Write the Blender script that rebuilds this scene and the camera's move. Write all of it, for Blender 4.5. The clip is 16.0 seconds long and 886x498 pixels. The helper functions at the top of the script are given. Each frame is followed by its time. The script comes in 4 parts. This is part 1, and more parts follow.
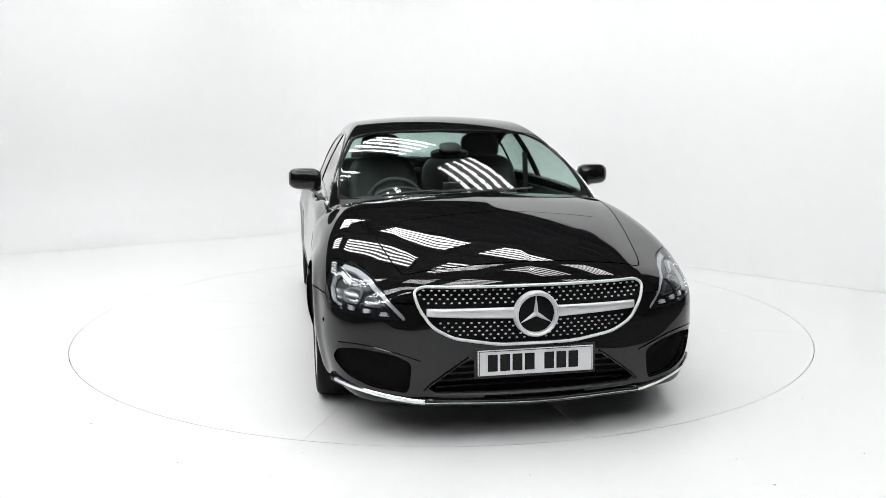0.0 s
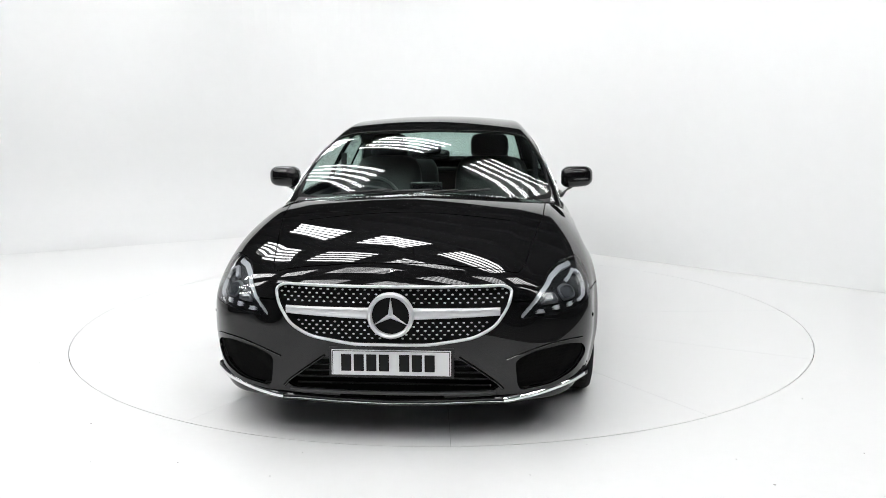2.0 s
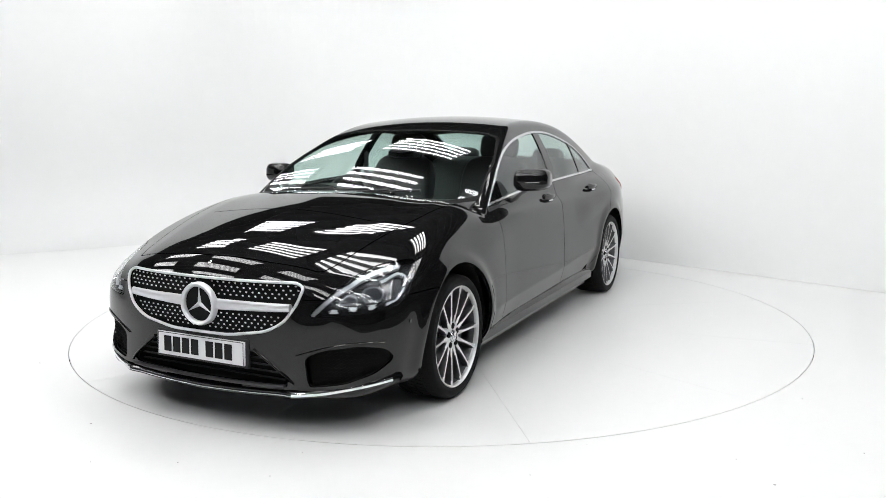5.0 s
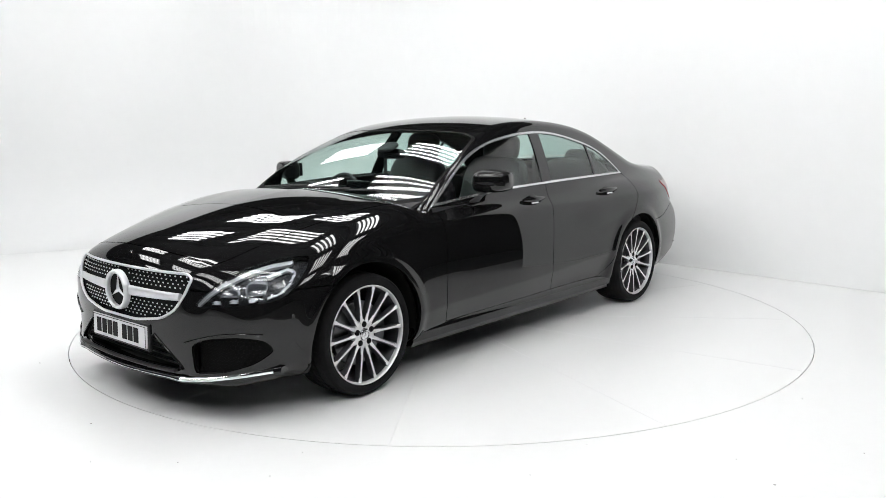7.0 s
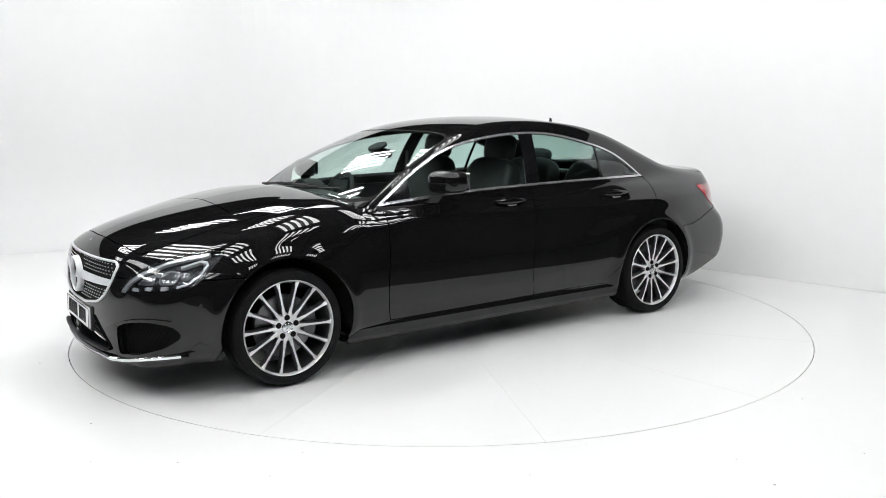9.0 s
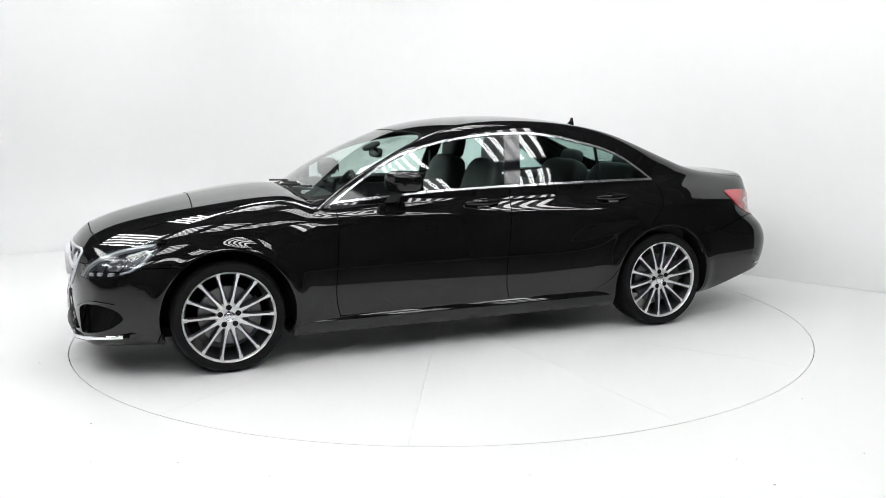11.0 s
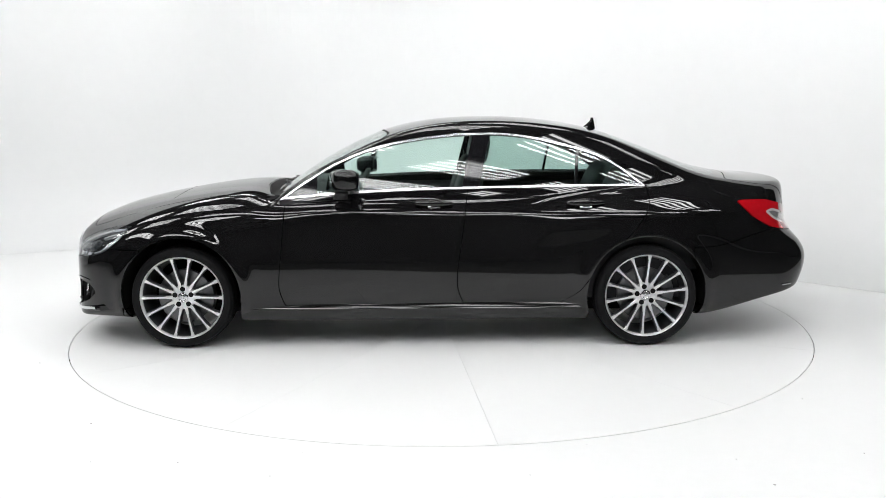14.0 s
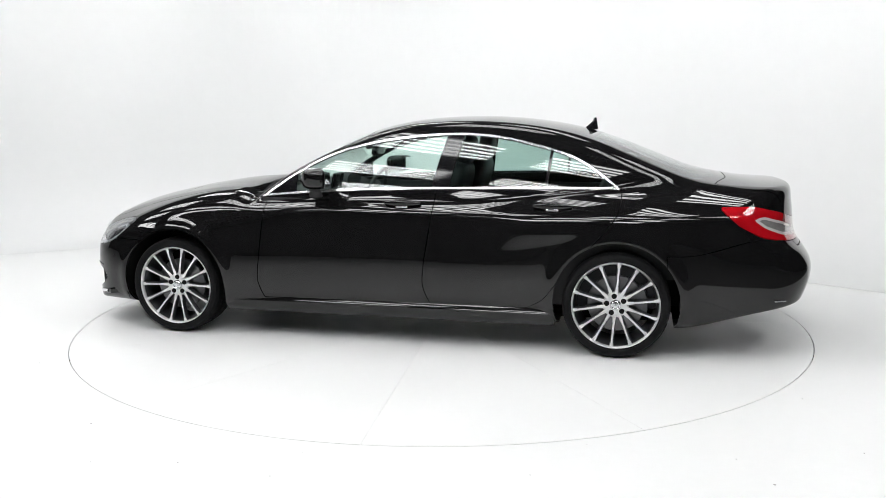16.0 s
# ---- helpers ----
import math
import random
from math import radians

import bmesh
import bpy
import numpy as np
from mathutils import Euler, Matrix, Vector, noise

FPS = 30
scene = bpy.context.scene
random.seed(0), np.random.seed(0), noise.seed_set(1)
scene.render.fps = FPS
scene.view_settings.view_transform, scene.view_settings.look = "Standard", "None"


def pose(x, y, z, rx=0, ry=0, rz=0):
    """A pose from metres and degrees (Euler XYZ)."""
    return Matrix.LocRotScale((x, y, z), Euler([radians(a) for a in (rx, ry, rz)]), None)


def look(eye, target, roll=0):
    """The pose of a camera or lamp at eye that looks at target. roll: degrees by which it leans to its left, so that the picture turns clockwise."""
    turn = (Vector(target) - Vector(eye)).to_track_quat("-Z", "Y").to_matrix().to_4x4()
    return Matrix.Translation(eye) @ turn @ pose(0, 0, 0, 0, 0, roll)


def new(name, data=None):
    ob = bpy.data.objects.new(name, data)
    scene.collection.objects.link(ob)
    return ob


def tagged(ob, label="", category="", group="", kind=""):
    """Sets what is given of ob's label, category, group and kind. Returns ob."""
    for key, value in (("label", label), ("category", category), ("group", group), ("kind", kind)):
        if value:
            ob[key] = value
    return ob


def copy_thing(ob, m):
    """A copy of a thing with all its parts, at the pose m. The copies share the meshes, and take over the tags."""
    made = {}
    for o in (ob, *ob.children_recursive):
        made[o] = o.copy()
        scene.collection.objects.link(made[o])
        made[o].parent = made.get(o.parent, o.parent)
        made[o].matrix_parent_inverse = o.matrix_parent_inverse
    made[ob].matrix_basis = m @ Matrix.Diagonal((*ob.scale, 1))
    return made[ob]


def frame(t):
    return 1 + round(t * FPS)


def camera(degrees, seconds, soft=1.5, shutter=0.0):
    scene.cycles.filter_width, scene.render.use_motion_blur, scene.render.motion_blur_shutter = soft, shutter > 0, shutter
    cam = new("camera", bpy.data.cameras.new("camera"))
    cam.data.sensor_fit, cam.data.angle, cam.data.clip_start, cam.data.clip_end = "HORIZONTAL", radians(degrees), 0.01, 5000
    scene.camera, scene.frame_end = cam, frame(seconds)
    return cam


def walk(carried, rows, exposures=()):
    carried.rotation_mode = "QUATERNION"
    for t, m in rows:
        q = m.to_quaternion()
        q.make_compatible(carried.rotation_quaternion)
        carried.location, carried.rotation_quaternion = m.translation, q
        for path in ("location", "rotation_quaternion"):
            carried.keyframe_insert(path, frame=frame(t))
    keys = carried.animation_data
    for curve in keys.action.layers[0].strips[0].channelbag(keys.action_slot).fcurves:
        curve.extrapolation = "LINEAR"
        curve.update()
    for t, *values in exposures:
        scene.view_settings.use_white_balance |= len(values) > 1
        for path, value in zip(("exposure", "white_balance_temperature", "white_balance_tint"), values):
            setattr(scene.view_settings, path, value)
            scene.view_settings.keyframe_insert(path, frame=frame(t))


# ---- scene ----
cam = camera(56.29, 16.0, soft=0.8)
EYE = (0.0, -5.908, 1.406)
STAND = look(EYE, (EYE[0] + 0.00214, EYE[1] + 0.98786, EYE[2] - 0.15532), -0.277)
walk(cam, [(0.0, STAND), (16.0, STAND)], [(0.0, 0.0), (16.0, 0.0)])

# ---- world and light ----
world = bpy.data.worlds.new("world")
scene.world = world
world.use_nodes = True
world.node_tree.nodes["Background"].inputs[0].default_value = (0.9, 0.95, 1.0, 1)
world.node_tree.nodes["Background"].inputs[1].default_value = 0.02
TUBE_POWER = 13.5


# ---- materials ----
def material(name, color=(0.5, 0.5, 0.5), rough=0.5, metal=0.0, coat=0.0, spec=0.5, vary=0.0, scale=8.0, bump=0.0,
             bump_scale=60.0, rough_vary=0.0):
    m = bpy.data.materials.new(name)
    m.use_nodes = True
    nt = m.node_tree
    b = nt.nodes["Principled BSDF"]
    b.inputs["Base Color"].default_value = (*color, 1)
    b.inputs["Roughness"].default_value = rough
    b.inputs["Metallic"].default_value = metal
    b.inputs["Coat Weight"].default_value = coat
    b.inputs["Coat Roughness"].default_value = 0.014
    b.inputs["Specular IOR Level"].default_value = spec
    tc = nt.nodes.new("ShaderNodeTexCoord")
    if vary:
        big, fine = nt.nodes.new("ShaderNodeTexNoise"), nt.nodes.new("ShaderNodeTexNoise")
        big.inputs["Scale"].default_value, fine.inputs["Scale"].default_value = scale, scale * 14
        big.inputs["Detail"].default_value = fine.inputs["Detail"].default_value = 4
        add = nt.nodes.new("ShaderNodeMath")
        add.operation = "ADD"
        ramp = nt.nodes.new("ShaderNodeMapRange")
        ramp.inputs["From Min"].default_value, ramp.inputs["From Max"].default_value = 0.6, 1.4
        ramp.inputs["To Min"].default_value, ramp.inputs["To Max"].default_value = 1 - vary, 1 + vary
        mul = nt.nodes.new("ShaderNodeVectorMath")
        mul.operation = "SCALE"
        mul.inputs[0].default_value = color
        nt.links.new(tc.outputs["Object"], big.inputs["Vector"])
        nt.links.new(tc.outputs["Object"], fine.inputs["Vector"])
        nt.links.new(big.outputs["Fac"], add.inputs[0])
        nt.links.new(fine.outputs["Fac"], add.inputs[1])
        nt.links.new(add.outputs[0], ramp.inputs["Value"])
        nt.links.new(ramp.outputs[0], mul.inputs["Scale"])
        nt.links.new(mul.outputs[0], b.inputs["Base Color"])
        if rough_vary:
            rr = nt.nodes.new("ShaderNodeMapRange")
            rr.inputs["From Min"].default_value, rr.inputs["From Max"].default_value = 0.6, 1.4
            rr.inputs["To Min"].default_value, rr.inputs["To Max"].default_value = rough - rough_vary, rough + rough_vary
            nt.links.new(add.outputs[0], rr.inputs["Value"])
            nt.links.new(rr.outputs[0], b.inputs["Roughness"])
    if bump:
        n = nt.nodes.new("ShaderNodeTexNoise")
        n.inputs["Scale"].default_value, n.inputs["Detail"].default_value = bump_scale, 3
        bp = nt.nodes.new("ShaderNodeBump")
        bp.inputs["Strength"].default_value, bp.inputs["Distance"].default_value = bump, 0.002
        nt.links.new(tc.outputs["Object"], n.inputs["Vector"])
        nt.links.new(n.outputs["Fac"], bp.inputs["Height"])
        nt.links.new(bp.outputs[0], b.inputs["Normal"])
    return m


def glass(name, tint, gloss=0.055):
    """A single sheet: tinted see-through with a mirror gloss by Fresnel."""
    m = bpy.data.materials.new(name)
    m.use_nodes = True
    nt = m.node_tree
    nt.nodes.remove(nt.nodes["Principled BSDF"])
    out = nt.nodes["Material Output"]
    tr, gl = nt.nodes.new("ShaderNodeBsdfTransparent"), nt.nodes.new("ShaderNodeBsdfGlossy")
    lw, mix = nt.nodes.new("ShaderNodeLayerWeight"), nt.nodes.new("ShaderNodeMixShader")
    power, fr = nt.nodes.new("ShaderNodeMath"), nt.nodes.new("ShaderNodeMath")
    power.operation, fr.operation = "POWER", "MULTIPLY_ADD"
    lw.inputs["Blend"].default_value = 0.5
    power.inputs[1].default_value = 4.5
    fr.inputs[1].default_value, fr.inputs[2].default_value = 0.9, gloss
    nt.links.new(lw.outputs["Facing"], power.inputs[0])
    nt.links.new(power.outputs[0], fr.inputs[0])
    tr.inputs[0].default_value = (*tint, 1)
    gl.inputs["Roughness"].default_value = 0.0
    gl.inputs["Color"].default_value = (1, 1, 1, 1)
    nt.links.new(fr.outputs[0], mix.inputs[0])
    nt.links.new(tr.outputs[0], mix.inputs[1])
    nt.links.new(gl.outputs[0], mix.inputs[2])
    nt.links.new(mix.outputs[0], out.inputs["Surface"])
    return m


def glow(name, color, power):
    m = material(name, color, 0.5)
    b = m.node_tree.nodes["Principled BSDF"]
    b.inputs["Emission Color"].default_value = (*color, 1)
    b.inputs["Emission Strength"].default_value = power
    return m


PAINT = material("black_paint", (0.006, 0.006, 0.0063), 0.4, 0.0, 1.0, 0.0, vary=0.15, scale=3)
PLASTIC = material("black_plastic", (0.012, 0.012, 0.013), 0.45, vary=0.2, scale=20, bump=0.15, bump_scale=500)
GLOSS = material("gloss_black", (0.006, 0.006, 0.007), 0.08, vary=0.1, scale=10)
MATT = material("matt_black", (0.006, 0.006, 0.006), 0.7, spec=0.15, vary=0.3, scale=10)
CHROME = material("chrome", (0.82, 0.83, 0.85), 0.07, 1.0, vary=0.03, scale=20)
SATIN = material("satin_silver", (0.70, 0.71, 0.73), 0.22, 1.0, vary=0.04, scale=30)
ALLOY = material("machined_alloy", (0.72, 0.725, 0.73), 0.38, 0.55, vary=0.06, scale=40, rough_vary=0.06)
ALLOY_DARK = material("grey_alloy", (0.12, 0.123, 0.13), 0.35, 0.8, vary=0.1, scale=30)
RUBBER = material("rubber", (0.006, 0.006, 0.0065), 0.7, spec=0.16, vary=0.3, scale=30, bump=0.3, bump_scale=300)
DISC = material("brake_steel", (0.16, 0.16, 0.165), 0.35, 1.0, vary=0.15, scale=40)
LEATHER = material("dark_leather", (0.018, 0.0185, 0.020), 0.5, vary=0.2, scale=15, bump=0.3, bump_scale=250)
TRIM = material("cabin_trim", (0.014, 0.014, 0.016), 0.6, vary=0.2, scale=20, bump=0.2, bump_scale=300)
CLEAR = glass("window_glass", (0.80, 0.92, 0.88))
SCREEN = glass("windscreen_glass", (0.82, 0.93, 0.89))
TINTED = glass("rear_glass", (0.62, 0.76, 0.72))
LENS = glass("lamp_lens", (0.93, 0.95, 0.97), 0.05)
LAMP_GREY = material("lamp_interior", (0.030, 0.031, 0.033), 0.22, 0.6, vary=0.3, scale=60)
FROST = material("frosted_strip", (0.50, 0.51, 0.52), 0.25, 0.2, 0.5, vary=0.05, scale=60)
SMOKE = material("projector_lens", (0.05, 0.053, 0.058), 0.06, 0.0, 1.0, vary=0.2, scale=50)
SMOKE_RED = material("tail_core", (0.30, 0.29, 0.29), 0.15, 0.4, 1.0, vary=0.2, scale=60)
BRIGHT = material("bright_trim", (0.70, 0.71, 0.72), 0.22, 0.85, vary=0.03, scale=40)
STUD = material("silver_stud", (0.72, 0.73, 0.75), 0.35, 0.45, vary=0.05, scale=60)
MIRROR = material("mirror_glass", (0.9, 0.92, 0.93), 0.01, 1.0)
RED = material("red_lens", (0.40, 0.004, 0.009), 0.08, 0.0, 1.0, vary=0.12, scale=40)
SILVER_LENS = material("clear_tail_lens", (0.74, 0.70, 0.68), 0.12, 0.3, 1.0, vary=0.15, scale=60)
PLATE = material("plate_white", (0.78, 0.79, 0.80), 0.35, vary=0.03, scale=20)
INK = material("plate_black", (0.010, 0.010, 0.010), 0.6, spec=0.2)
WHITE = material("studio_white", (0.735, 0.742, 0.742), 0.6, vary=0.012, scale=0.7, bump=0.05, bump_scale=40)
FLOOR = material("white_floor_paint", (0.755, 0.76, 0.757), 0.38, vary=0.02, scale=1.3, bump=0.04, bump_scale=30, rough_vary=0.08)
ROOF = material("dark_roof", (0.11, 0.11, 0.115), 0.7, vary=0.25, scale=1.0)
STEEL = material("roof_steel", (0.03, 0.03, 0.032), 0.6, vary=0.2, scale=3)
GRIT = material("floor_grit", (0.28, 0.275, 0.27), 0.8, vary=0.3, scale=50)
CONCRETE = material("concrete", (0.085, 0.085, 0.083), 0.7, vary=0.25, scale=1.2, bump=0.2, bump_scale=60)
HALL = material("hall_wall", (0.035, 0.035, 0.037), 0.8, vary=0.25, scale=0.8)
TUBE = glow("lamp_tube", (0.995, 0.997, 1.0), TUBE_POWER)
HOUSING = material("lamp_housing", (0.10, 0.10, 0.10), 0.5, vary=0.05, scale=5)


# ---- mesh helpers ----
def mesh_object(name, verts, faces, mat, parent=None, label="", smooth=True, normals=None):
    me = bpy.data.meshes.new(name)
    me.from_pydata([tuple(v) for v in np.asarray(verts, float).tolist()], [], [tuple(f) for f in np.asarray(faces).tolist()] if not isinstance(faces, list) else faces)
    me.materials.append(mat)
    me.polygons.foreach_set("use_smooth", [smooth] * len(me.polygons))
    me.update()
    if normals is not None:
        me.normals_split_custom_set_from_vertices([tuple(n) for n in np.asarray(normals, float).tolist()])
    ob = new(name, me)
    if parent:
        ob.parent = parent
    return tagged(ob, label)


def part(name, bm, mat, parent=None, label="", smooth=False, angle=35):
    me = bpy.data.meshes.new(name)
    bm.normal_update()
    if smooth:
        for f in bm.faces:
            f.smooth = True
        for e in bm.edges:
            e.smooth = not (len(e.link_faces) == 2 and e.calc_face_angle(0) > radians(angle))
    bm.to_mesh(me)
    bm.free()
    me.materials.append(mat)
    ob = new(name, me)
    if parent:
        ob.parent = parent
    return tagged(ob, label)


def box(size, at=(0, 0, 0), rot=(0, 0, 0), bevel=0.0, seg=2, taper=None):
    bm = bmesh.new()
    bmesh.ops.create_cube(bm, size=1)
    for v in bm.verts:
        v.co = Vector((v.co.x * size[0], v.co.y * size[1], v.co.z * size[2]))
        if taper and v.co.z > 0:
            v.co.x *= taper[0]
            v.co.y *= taper[1]
    if bevel:
        bmesh.ops.bevel(bm, geom=bm.edges[:], offset=bevel, segments=seg, affect="EDGES", profile=0.5)
    bmesh.ops.transform(bm, matrix=pose(*at, *rot), verts=bm.verts)
    return bm


def join(*bms):
    out = bmesh.new()
    for b in bms:
        me = bpy.data.meshes.new("tmp")
        b.to_mesh(me)
        b.free()
        out.from_mesh(me)
        bpy.data.meshes.remove(me)
    return out


def lathe(profile, seg=64, axis="y"):
    """Turn (radius, along) pairs about the y axis."""
    bm = bmesh.new()
    rings = []
    for i in range(seg):
        a = 2 * math.pi * i / seg
        rings.append([bm.verts.new((r * math.cos(a), h, r * math.sin(a))) for r, h in profile])
    for i in range(seg):
        a, b = rings[i], rings[(i + 1) % seg]
        for k in range(len(profile) - 1):
            bm.faces.new((a[k], b[k], b[k + 1], a[k + 1]))
    bmesh.ops.remove_doubles(bm, verts=bm.verts, dist=1e-5)
    bmesh.ops.recalc_face_normals(bm, faces=bm.faces)
    return bm


def tube(points, radius, seg=8, flat=1.0, closed=False):
    """A round bar along points; flat squeezes it in z."""
    bm = bmesh.new()
    pts = [Vector(p) for p in points]
    n = len(pts)
    rings = []
    for i, p in enumerate(pts):
        d = (pts[(i + 1) % n] - pts[i - 1]) if closed else (pts[min(i + 1, n - 1)] - pts[max(i - 1, 0)])
        d.normalize()
        up = Vector((0, 0, 1)) if abs(d.z) < 0.95 else Vector((1, 0, 0))
        s = d.cross(up).normalized()
        u = s.cross(d)
        rings.append([bm.verts.new(p + s * radius * math.cos(2 * math.pi * k / seg) + u * radius * flat * math.sin(2 * math.pi * k / seg)) for k in range(seg)])
    for i in range(n if closed else n - 1):
        a, b = rings[i], rings[(i + 1) % n]
        for k in range(seg):
            bm.faces.new((a[k], a[(k + 1) % seg], b[(k + 1) % seg], b[k]))
    if not closed:
        bm.faces.new(rings[0][::-1])
        bm.faces.new(rings[-1])
    bmesh.ops.recalc_face_normals(bm, faces=bm.faces)
    return bm


def extrude_outline(pts, depth, at=None, bevel=0.0):
    """A plate from a 2D outline in xy, depth along z, bevelled."""
    bm = bmesh.new()
    f = bm.faces.new([bm.verts.new((x, y, 0)) for x, y in pts])
    g = bmesh.ops.extrude_face_region(bm, geom=[f])
    bmesh.ops.translate(bm, vec=(0, 0, depth), verts=[v for v in g["geom"] if isinstance(v, bmesh.types.BMVert)])
    bmesh.ops.recalc_face_normals(bm, faces=bm.faces)
    if bevel:
        bmesh.ops.bevel(bm, geom=bm.edges[:], offset=bevel, segments=2, affect="EDGES")
    if at is not None:
        bmesh.ops.transform(bm, matrix=at, verts=bm.verts)
    return bm


# ---- the hall ----
def structure(name, ob, label):
    return tagged(ob, label, "", "", "structure")


R_TABLE = 2.488
WALL_TOP = 3.15
RIGHT_N, RIGHT_D = Vector((0.713, 0.701)), 2.97    # outward direction and distance of the two white walls
RIGHT_END = 6.35
LEFT_N, LEFT_D = Vector((-0.489, 0.872)), 5.62


def white_walls():
    """Two white walls that meet in a wide rounded corner; the left one runs into the floor with a cove."""
    t_r, t_l = Vector((-RIGHT_N.y, RIGHT_N.x)), Vector((-LEFT_N.y, LEFT_N.x))
    R = 1.9
    # centre of the corner's round
    det = RIGHT_N.x * LEFT_N.y - RIGHT_N.y * LEFT_N.x
    a, b = RIGHT_D - R, LEFT_D - R
    c = Vector(((a * LEFT_N.y - b * RIGHT_N.y) / det, (b * RIGHT_N.x - a * LEFT_N.x) / det))
    a0, a1 = math.atan2(RIGHT_N.y, RIGHT_N.x), math.atan2(LEFT_N.y, LEFT_N.x)
    rows = [(c + RIGHT_N * R - t_r * d, RIGHT_N, 0.0) for d in (RIGHT_END, 2.0, 0.6)]
    rows += [(c + Vector((math.cos(a0 + (a1 - a0) * k / 16), math.sin(a0 + (a1 - a0) * k / 16))) * R, Vector((math.cos(a0 + (a1 - a0) * k / 16), math.sin(a0 + (a1 - a0) * k / 16))), k / 16) for k in range(17)]
    rows += [(c + LEFT_N * R + t_l * d, LEFT_N, 1.0) for d in (1.0, 3.0, 6.0, 9.0)]
    for name, lo, hi, label in (("wall_right", 0, 13, "white painted studio wall with a crisp floor joint"), ("wall_left", 12, len(rows), "white painted studio wall curving into the floor")):
        V, F = [], []
        seg = rows[lo:hi]
        for p, n, k in seg:
            cove = 0.004 + 0.95 * k * k * (3 - 2 * k)
            prof = [(-cove * (1 - math.sin(t)), 0.002 + cove * (1 - math.cos(t))) for t in np.linspace(0, math.pi / 2, 9)] + [(0, 1.2), (0, 2.5), (0, WALL_TOP), (0.12, WALL_TOP), (0.12, -0.02)]
            V += [(p.x + n.x * o, p.y + n.y * o, z) for o, z in prof]
        m = len(prof)
        for i in range(len(seg) - 1):
            F += [(i * m + j, i * m + j + 1, (i + 1) * m + j + 1, (i + 1) * m + j) for j in range(m - 1)]
        ob = mesh_object(name, V, F, WHITE)
        for p in ob.data.polygons:
            p.use_smooth = p.index % (m - 1) < m - 4
        structure(name, ob, label)


def floor_sheet():
    V, F = [], []
    n = 160
    for i in range(n):
        a = 2 * math.pi * i / n
        for r in (R_TABLE + 0.005, 3.2, 5.0, 26.0):
            V.append((r * math.cos(a), r * math.sin(a), 0.0))
        V.append(((R_TABLE + 0.005) * math.cos(a), (R_TABLE + 0.005) * math.sin(a), -0.06))
    for i in range(n):
        j = (i + 1) % n
        for k in range(3):
            F.append((5 * i + k, 5 * i + k + 1, 5 * j + k + 1, 5 * j + k))
        F.append((5 * i + 4, 5 * i, 5 * j, 5 * j + 4))
    structure("floor", mesh_object("floor", V, F, FLOOR, smooth=False), "glossy white painted studio floor")
    bm = bmesh.new()
    bmesh.ops.create_circle(bm, cap_ends=True, segments=64, radius=2.7)
    bmesh.ops.translate(bm, vec=(0, 0, -0.06), verts=bm.verts)
    structure("pit", part("pit", bm, MATT), "dark pit under the turntable")


def hall():
    c = math.sqrt(0.5)
    # outer dark walls and roof round the white corner
    for name, at, rz, length in (("wall_north", (-3.5, 9.5), 0, 26), ("wall_south", (-0.5, -12.0), 0, 26), ("wall_east", (11.0, -1.5), 90, 24), ("wall_west", (-13.0, -1.5), 90, 24)):
        structure(name, part(name, box((length, 0.2, 6.5), (*at, 3.2), (0, 0, rz)), HALL), "dark wall of the surrounding hall")
    structure("ceiling", part("ceiling", join(box((27, 25, 0.15), (-1, -1.5, 6.0)), *[box((34, 0.09, 0.16), (c * d - 0.5, c * d - 1.5, 5.84), (0, 0, -45)) for d in np.arange(-11, 11, 0.9)]), ROOF), "dark industrial roof with close steel purlins")


def hall_floor():
    """Bare concrete beyond the edge of the white floor."""
    c = math.sqrt(0.5)
    structure("hall_floor", part("hall_floor", box((24, 9.0, 0.012), ((3.75 + 4.5) * c, -(3.75 + 4.5) * c, 0.0), (0, 0, 45), 0.003), CONCRETE), "dull grey concrete hall floor")


def ceiling_lamp():
    """A bank of five bare tubes under a dark tray."""
    top = new("ceiling_light")
    part("housing", join(box((1.56, 0.74, 0.05), (0, 0, 0.06), bevel=0.008), *[box((0.03, 0.72, 0.09), (s * 0.775, 0, 0.01)) for s in (-1, 1)]), HOUSING, top, "dark steel tray")
    for k in range(5):
        bm = bmesh.new()
        bmesh.ops.create_cone(bm, cap_ends=True, segments=8, radius1=0.033, radius2=0.033, depth=1.5)
        bmesh.ops.transform(bm, matrix=pose(0, -0.30 + 0.15 * k, 0, 0, 90, 0), verts=bm.verts)
        part("tube", bm, TUBE, top, "bare white fluorescent tube", smooth=True)
    for s in (-1, 1):
        part("hanger", box((0.012, 0.012, 1.6), (s * 0.6, 0, 0.88)), STEEL, top)
    return tagged(top, "bank of five white fluorescent tubes under the roof", "ceiling light", "ceiling light banks")


